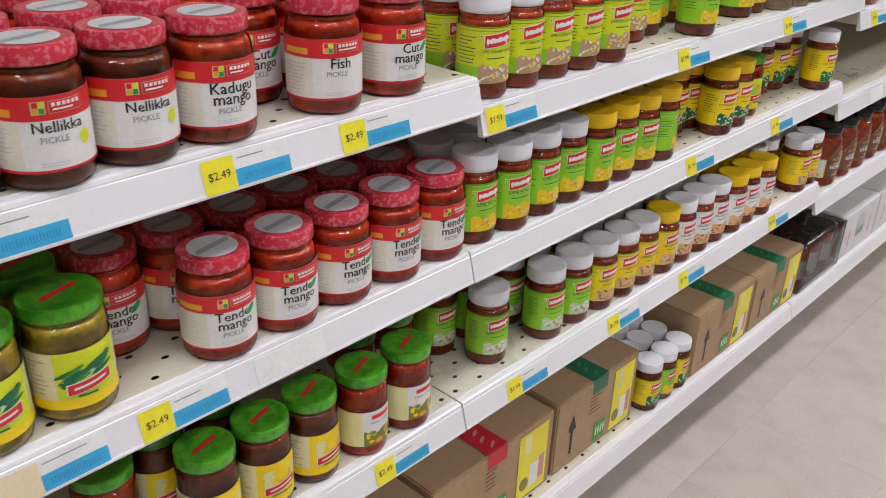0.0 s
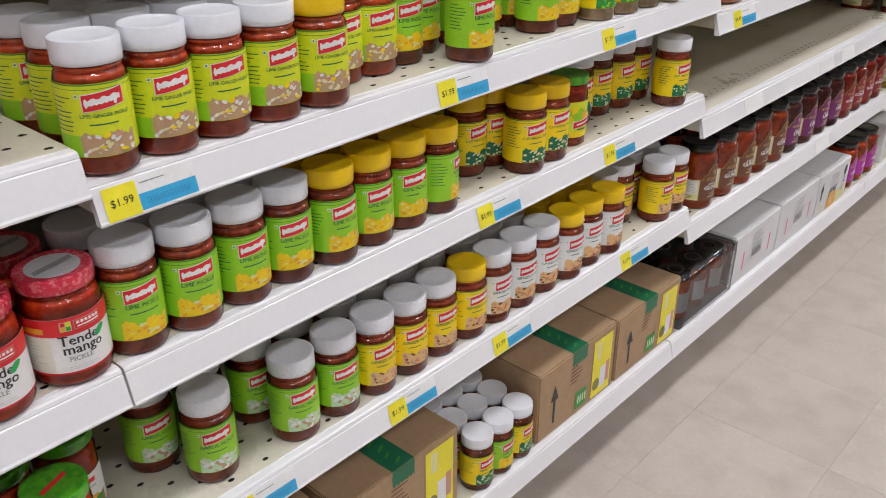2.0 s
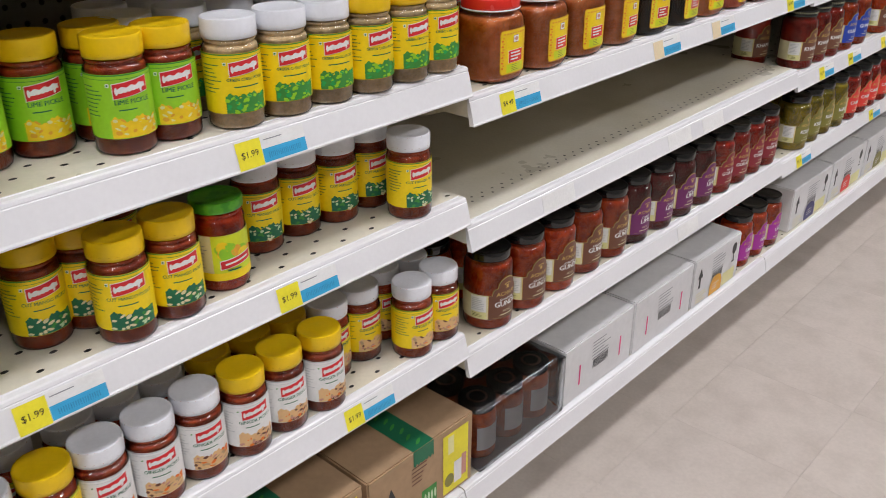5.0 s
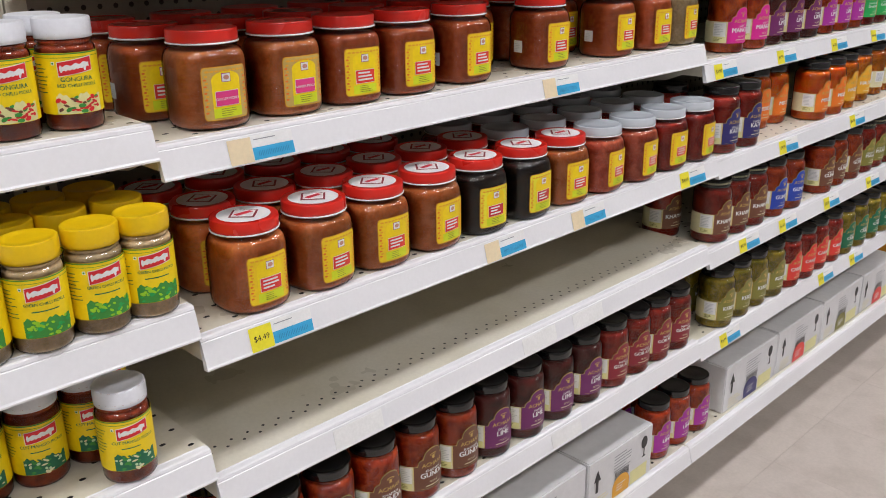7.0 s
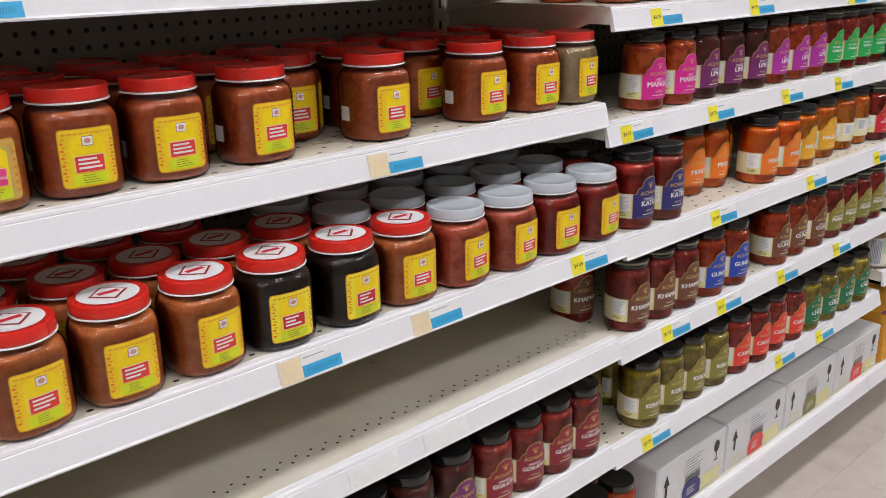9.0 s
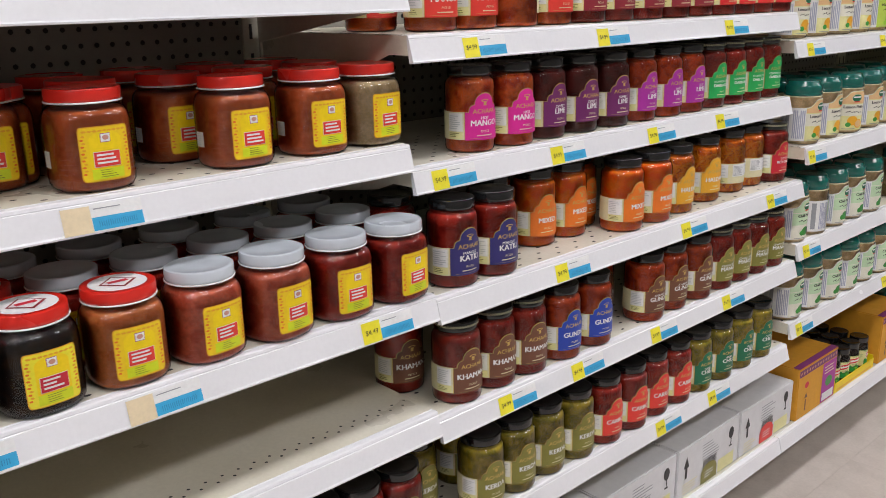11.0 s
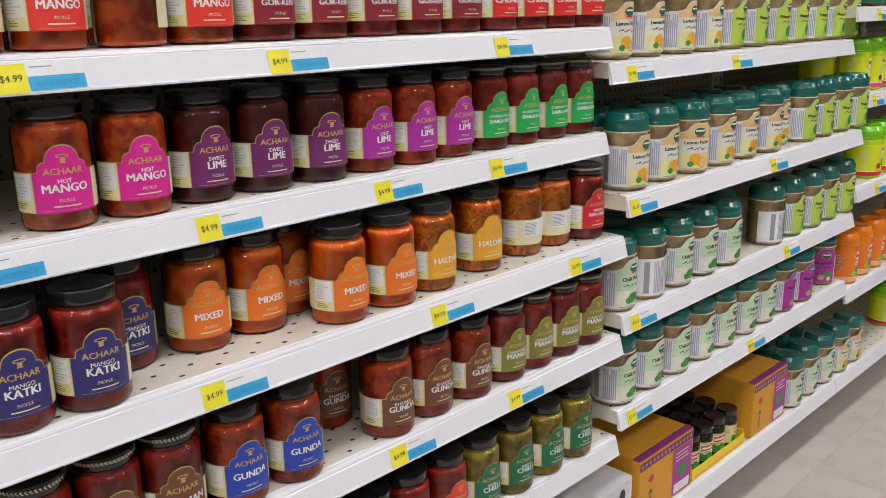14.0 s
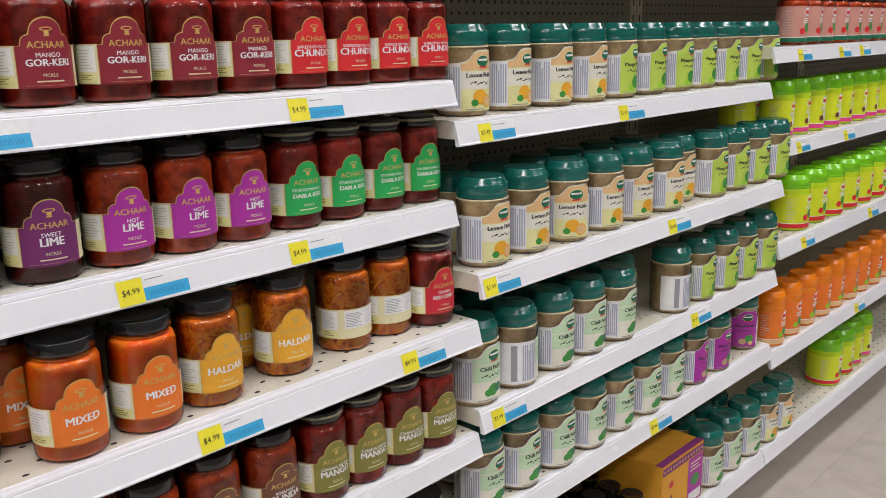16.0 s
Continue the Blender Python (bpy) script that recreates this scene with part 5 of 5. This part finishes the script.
# ---- cartons on the base shelf ----
def carton(name, label, y0, y1, h, m, depth=0.34, x=-0.012, marks=None, category="carton", group="cartons on the base shelf"):
    """A closed board box with rounded edges and a flap seam; marks adds its print."""
    me = bpy.data.meshes.new(name)
    bm = bmesh.new()
    bmesh.ops.create_cube(bm, size=1)
    for v in bm.verts:
        v.co = Vector((v.co.x * depth - depth / 2, v.co.y * (y1 - y0 - 0.004), (v.co.z + 0.5) * h))
        v.co.y += rnd.uniform(-0.0015, 0.0015)
    bmesh.ops.subdivide_edges(bm, edges=bm.edges[:], cuts=2, use_grid_fill=True)
    for v in bm.verts:
        if v.co.z > h * 0.9:
            v.co.z += rnd.uniform(-0.002, 0.001)
    bmesh.ops.bevel(bm, geom=[e for e in bm.edges if len(e.link_faces) == 2 and e.calc_face_angle(0) > 0.8], offset=0.0028, segments=2, affect="EDGES")
    bm.to_mesh(me)
    bm.free()
    me.materials.append(m)
    ob = new(name, me)
    ob.matrix_basis = pose(x, (y0 + y1) / 2, BASE + 0.001)
    tagged(ob, label, category, group)
    if marks:
        b = Build()
        marks(b, y1 - y0 - 0.006, h)
        b.thing("print", ob)
    return ob


def kraft_marks(tape="deepgreen", panel=True):
    def marks(b, w, h):
        f, t = facing(0.0007), on_top(h + 0.0009)
        pale = ink("palegreen" if tape != "red" else "salmon")
        b.band(t, -0.024, 0.024, 0.0, lambda u: 0.125 + 0.004 * math.sin(u * 900), ink(tape), 0, 0.004)
        b.band(f, -0.024, 0.024, lambda u: h - 0.030 + 0.003 * math.sin(u * 700), h, ink(tape), 0, 0.004)
        for i in range(6):
            b.oval(t, 0.002 * (-1) ** i, 0.014 + 0.019 * i, 0.0095, 0.0030, ink("leaf" if tape != "crimson" else "salmon"), LAYER, 8, 0.5)
        b.band(f, -0.006, 0.030, 0.012, 0.052, ink("leaf" if tape != "red" else "brown"), LAYER, 0.02)
        for i in range(4):
            b.oval(f, 0.002 + 0.008 * i, 0.032, 0.0028, 0.011, pale, 2 * LAYER, 7)
        b.lines(f, -0.028, 0.012, h * 0.52, h * 0.80, 5, ink("brown"), 0, rnd, 0.32)
        a = -w * 0.31
        b.band(f, a - 0.0035, a + 0.0035, h * 0.16, h * 0.52, ink("black"), 0, 0.004)
        b.put([f(a - 0.012, h * 0.50, LAYER), f(a + 0.012, h * 0.50, LAYER), f(a, h * 0.72, LAYER)], [(0, 1, 2)], ink("black"))
        if panel:
            b.band(f, w * 0.19, w * 0.45, 0.008, h - 0.012, ink("tagyellow"), LAYER, 0.03)
            b.band(f, w * 0.24, w * 0.30, h * 0.62, h - 0.018, ink("paleyellow"), 2 * LAYER, 0.03)
            b.band(f, w * 0.30, w * 0.38, h * 0.14, h * 0.46, ink("white"), 2 * LAYER, 0.03)
            b.band(f, w * 0.38, w * 0.43, h * 0.18, h * 0.50, ink("salmon"), 2 * LAYER, 0.03)
            b.oval(f, w * 0.25, h * 0.24, 0.012, 0.014, ink("olive"), 3 * LAYER, 10)
    return marks


def white_marks(badge=None, arrows=True, bars=True, stripe=None):
    def marks(b, w, h):
        f = facing(0.0007)
        if arrows:
            a = -w * 0.372
            b.band(f, a - 0.0045, a + 0.0045, h * 0.36, h * 0.60, ink("black"), 0, 0.02)
            b.put([f(a - 0.012, h * 0.58, LAYER), f(a + 0.012, h * 0.58, LAYER), f(a, h * 0.80, LAYER)], [(0, 1, 2)], ink("black"))
            g = w * 0.36
            b.oval(f, g, h * 0.72, 0.012, 0.016, ink("black"), 0, 10)
            b.band(f, g - 0.0018, g + 0.0018, h * 0.45, h * 0.66, ink("black"), LAYER, 0.02)
            b.band(f, g - 0.007, g + 0.007, h * 0.43, h * 0.46, ink("black"), 0, 0.02)
        if bars:
            b.lines(f, -w * 0.12, w * 0.16, h * 0.50, h * 0.85, 6, ink("grey"), 0, rnd, 0.3)
            for i in range(16):
                u = -w * 0.10 + i * w * 0.014
                b.band(f, u, u + w * 0.007, h * 0.34, h * 0.50, ink("black"), LAYER, 0.02)
        if badge:
            b.band(f, -w * 0.13, w * 0.13, 0.002, lambda u: h * (0.22 + 0.18 * math.sqrt(max(0, 1 - (u / (w * 0.131)) ** 2))), ink(badge), LAYER * 2, 0.006)
            b.band(f, w * 0.15, w * 0.42, 0.004, h * 0.30, ink("paleyellow"), LAYER, 0.02)
            b.lines(f, -w * 0.42, -w * 0.18, 0.006, h * 0.28, 4, ink("cream"), LAYER, rnd)
            b.lines(f, -w * 0.07, w * 0.07, h * 0.10, h * 0.26, 3, ink("white"), 3 * LAYER, rnd, 0.3)
        if stripe:
            for u in (-w * 0.30, w * 0.30):
                b.band(f, u, u + 0.005, h * 0.22, h * 0.58, ink(stripe), 0, 0.02)
        t = on_top(h + 0.0010)
        b.band(t, -w * 0.5, w * 0.5, 0.168, 0.1705, ink("lightgrey"), 0, 0.05)
    return marks


def ochre_marks(b, w, h):
    f, t = facing(0.0007), on_top(h + 0.0010)
    b.band(f, -w * 0.49, w * 0.49, h - 0.026, h - 0.006, ink("purple"), 0, 0.03)
    for i in range(14):
        b.oval(f, -w * 0.45 + i * w * 0.069, h - 0.016, 0.005, 0.006, ink("salmon"), LAYER, 4)
    b.band(f, w * 0.12, w * 0.48, 0.006, h - 0.028, ink("violet"), LAYER, 0.03)
    b.oval(f, w * 0.30, h * 0.42, 0.022, 0.016, ink("leaf"), 2 * LAYER, 12)
    b.lines(f, w * 0.17, w * 0.43, h * 0.58, h * 0.76, 3, ink("cream"), 2 * LAYER, rnd)
    b.band(f, w * 0.15, w * 0.45, 0.010, h * 0.22, ink("white"), 2 * LAYER, 0.03)
    b.band(f, -w * 0.30, -w * 0.27, h * 0.12, h * 0.34, ink("brown"), 0, 0.02)
    b.oval(f, -w * 0.285, h * 0.40, 0.010, 0.012, ink("brown"), 0, 3, math.pi / 2)
    b.oval(f, -w * 0.285, h * 0.62, 0.012, 0.010, ink("crimson"), 0, 8)
    b.band(t, -w * 0.5, w * 0.5, 0.0, 0.02, ink("purple"), 0, 0.03)


carton("carton", "brown kraft carton with red tape on the base shelf", -0.028, 0.277, 0.155, M_KRAFT, marks=kraft_marks("crimson"), x=-0.03)
carton("carton", "brown kraft carton with green tape and yellow label", 0.283, 0.543, 0.155, M_KRAFT, marks=kraft_marks("deepgreen"), x=-0.03)
carton("carton", "brown kraft carton with red tape on the base shelf", -0.337, -0.033, 0.155, M_KRAFT, marks=kraft_marks("crimson"), x=-0.03)
carton("carton", "brown kraft carton with green tape and yellow label", 0.739, 0.996, 0.150, M_KRAFT, marks=kraft_marks("deepgreen"))
carton("carton", "brown kraft carton with green tape and yellow label", 1.002, 1.254, 0.145, M_KRAFT, marks=kraft_marks("deepgreen"))
carton("carton", "plain white carton with black print and red stripes", 1.527, 1.782, 0.132, M_CARTON, marks=white_marks(None, False, True, "pink"))
carton("carton", "plain white carton with black print and red stripes", 1.785, 2.044, 0.132, M_CARTON, marks=white_marks(None, False, True, "pink"))
carton("carton", "white carton with arrows and an orange badge", 2.048, 2.291, 0.128, M_CARTON, marks=white_marks("amber"))
for i, badge in enumerate(("navy", "scarlet", "olive", "scarlet")):
    carton("carton", f"white carton with arrows and a {badge} badge", 2.626 + 0.2839 * i, 2.907 + 0.2839 * i, 0.130, M_CARTON, marks=white_marks(badge), x=-0.020)
carton("carton", "yellow carton with a purple band and violet label", 3.768, 4.011, 0.155, M_OCHRE, marks=ochre_marks)
carton("carton", "yellow carton with a purple band and violet label", 4.325, 4.536, 0.158, M_OCHRE, marks=ochre_marks)

# little jars standing in a pack between the cartons
for i in range(3):
    for j in range(4):
        set_down("little" if (i + j) % 2 == 0 else "little_green", -0.035 - 0.058 * j, 0.596 + 0.0555 * i, BASE + 0.001, rnd.uniform(-15, 15))

# tray of dark jars
b = Build()
tx, ty = 0.34, 0.275
b.box((-tx, -ty / 2, 0), (0, ty / 2, 0.002), ink("yellow"))
b.box((-0.002, -ty / 2, 0.002), (0, ty / 2, 0.030), ink("yellow"))
for e in (-ty / 2, ty / 2 - 0.002):
    b.box((-tx, e, 0.002), (-0.002, e + 0.002, 0.040), ink("yellow"))
b.band(facing(0.0004), -ty * 0.45, ty * 0.45, 0.004, 0.010, ink("amber"), 0, 0.03)
tray = tagged(b.thing("display_tray"), "low yellow board tray holding dark jars", "tray")
tray.matrix_basis = pose(-0.015, 4.159, BASE + 0.001)
for i in range(4):
    for j in range(4):
        set_down("spice_jar", -0.052 - 0.062 * j, 4.159 - 0.098 + 0.0655 * i, BASE + 0.0035, rnd.uniform(-30, 30))

# shrink-wrapped pack of jars
pack = Build()
pack.box((-0.30, -0.125, 0), (0, 0.125, 0.004), ink("grey"))
root = tagged(pack.thing("shrink_wrapped_pack"), "shrink-wrapped pack of dark jars with black lids", "pack")
root.matrix_basis = pose(-0.012, 1.397, BASE + 0.001)
for i in range(3):
    for j in range(3):
        q = Build()
        q.lathe([(0.030, 0.004), (0.036, 0.008), (0.036, 0.092), (0.031, 0.105)], F_DARK, 18, x=-0.046 - 0.078 * j, y=-0.080 + 0.080 * i)
        q.lathe([(0.034, 0.104), (0.035, 0.106), (0.035, 0.120), (0.032, 0.1215), (0.028, 0.120), (0.001, 0.120)], L_BLACK, 18, x=-0.046 - 0.078 * j, y=-0.080 + 0.080 * i)
        q.band(lambda u, v, o: (-0.046 - 0.078 * j + 0.0366 * math.cos(u / 0.036), -0.080 + 0.080 * i + 0.0366 * math.sin(u / 0.036), v), -0.030, 0.030, 0.025, 0.075, ink("lightgrey"), 0)
        q.oval(lambda u, v, o: (-0.046 - 0.078 * j + u, -0.080 + 0.080 * i + v, 0.1206 + o), 0, 0, 0.020, 0.020, ink("brown"), 0, 14)
        q.oval(lambda u, v, o: (-0.046 - 0.078 * j + u, -0.080 + 0.080 * i + v, 0.1206 + o), 0, 0, 0.015, 0.015, L_BLACK, LAYER, 14)
        q.thing("jar", root)
me = bpy.data.meshes.new("wrap")
bm = bmesh.new()
bmesh.ops.create_cube(bm, size=1)
bmesh.ops.subdivide_edges(bm, edges=bm.edges[:], cuts=9, use_grid_fill=True)
for v in bm.verts:
    n = noise.noise(v.co * 9)
    v.co = Vector((v.co.x * 0.304 - 0.148, v.co.y * 0.252, (v.co.z + 0.5) * 0.126 + 0.001)) * (1 + 0.010 * n)
bm.to_mesh(me)
bm.free()
for p in me.polygons:
    p.use_smooth = True
me.materials.append(M_WRAP)
film_skin = new("wrap", me)
film_skin.parent = root

# ---- floor tiles ----
TILE = 0.305
tile = Build()
g = 0.00025
tile.put([(g, g, 0.0), (TILE - g, g, 0.0), (TILE - g, TILE - g, 0.0), (g, TILE - g, 0.0), (0, 0, -0.0035), (TILE, 0, -0.0035), (TILE, TILE, -0.0035), (0, TILE, -0.0035)],
         [(0, 1, 2, 3), (4, 5, 1, 0), (5, 6, 2, 1), (6, 7, 3, 2), (7, 4, 0, 3)], M_TILE)
tile_me = tile.mesh("tile")
rest = Build()
for i in range(-2, 8):
    for j in range(-8, 30):
        x, y = 0.053 + i * TILE, 0.06 + j * TILE
        if -0.2 < x < 1.7 and -1.0 < y < 8.5:
            t = new("tile", tile_me)
            t.parent = floor
            t.location = (x, y, 0)
        else:
            rest.put([(a + x, b_ + y, c) for a, b_, c in tile.v], tile.f, M_TILE)
far_tiles = rest.thing("far_tiles", floor)
tagged(far_tiles, kind="stuff")
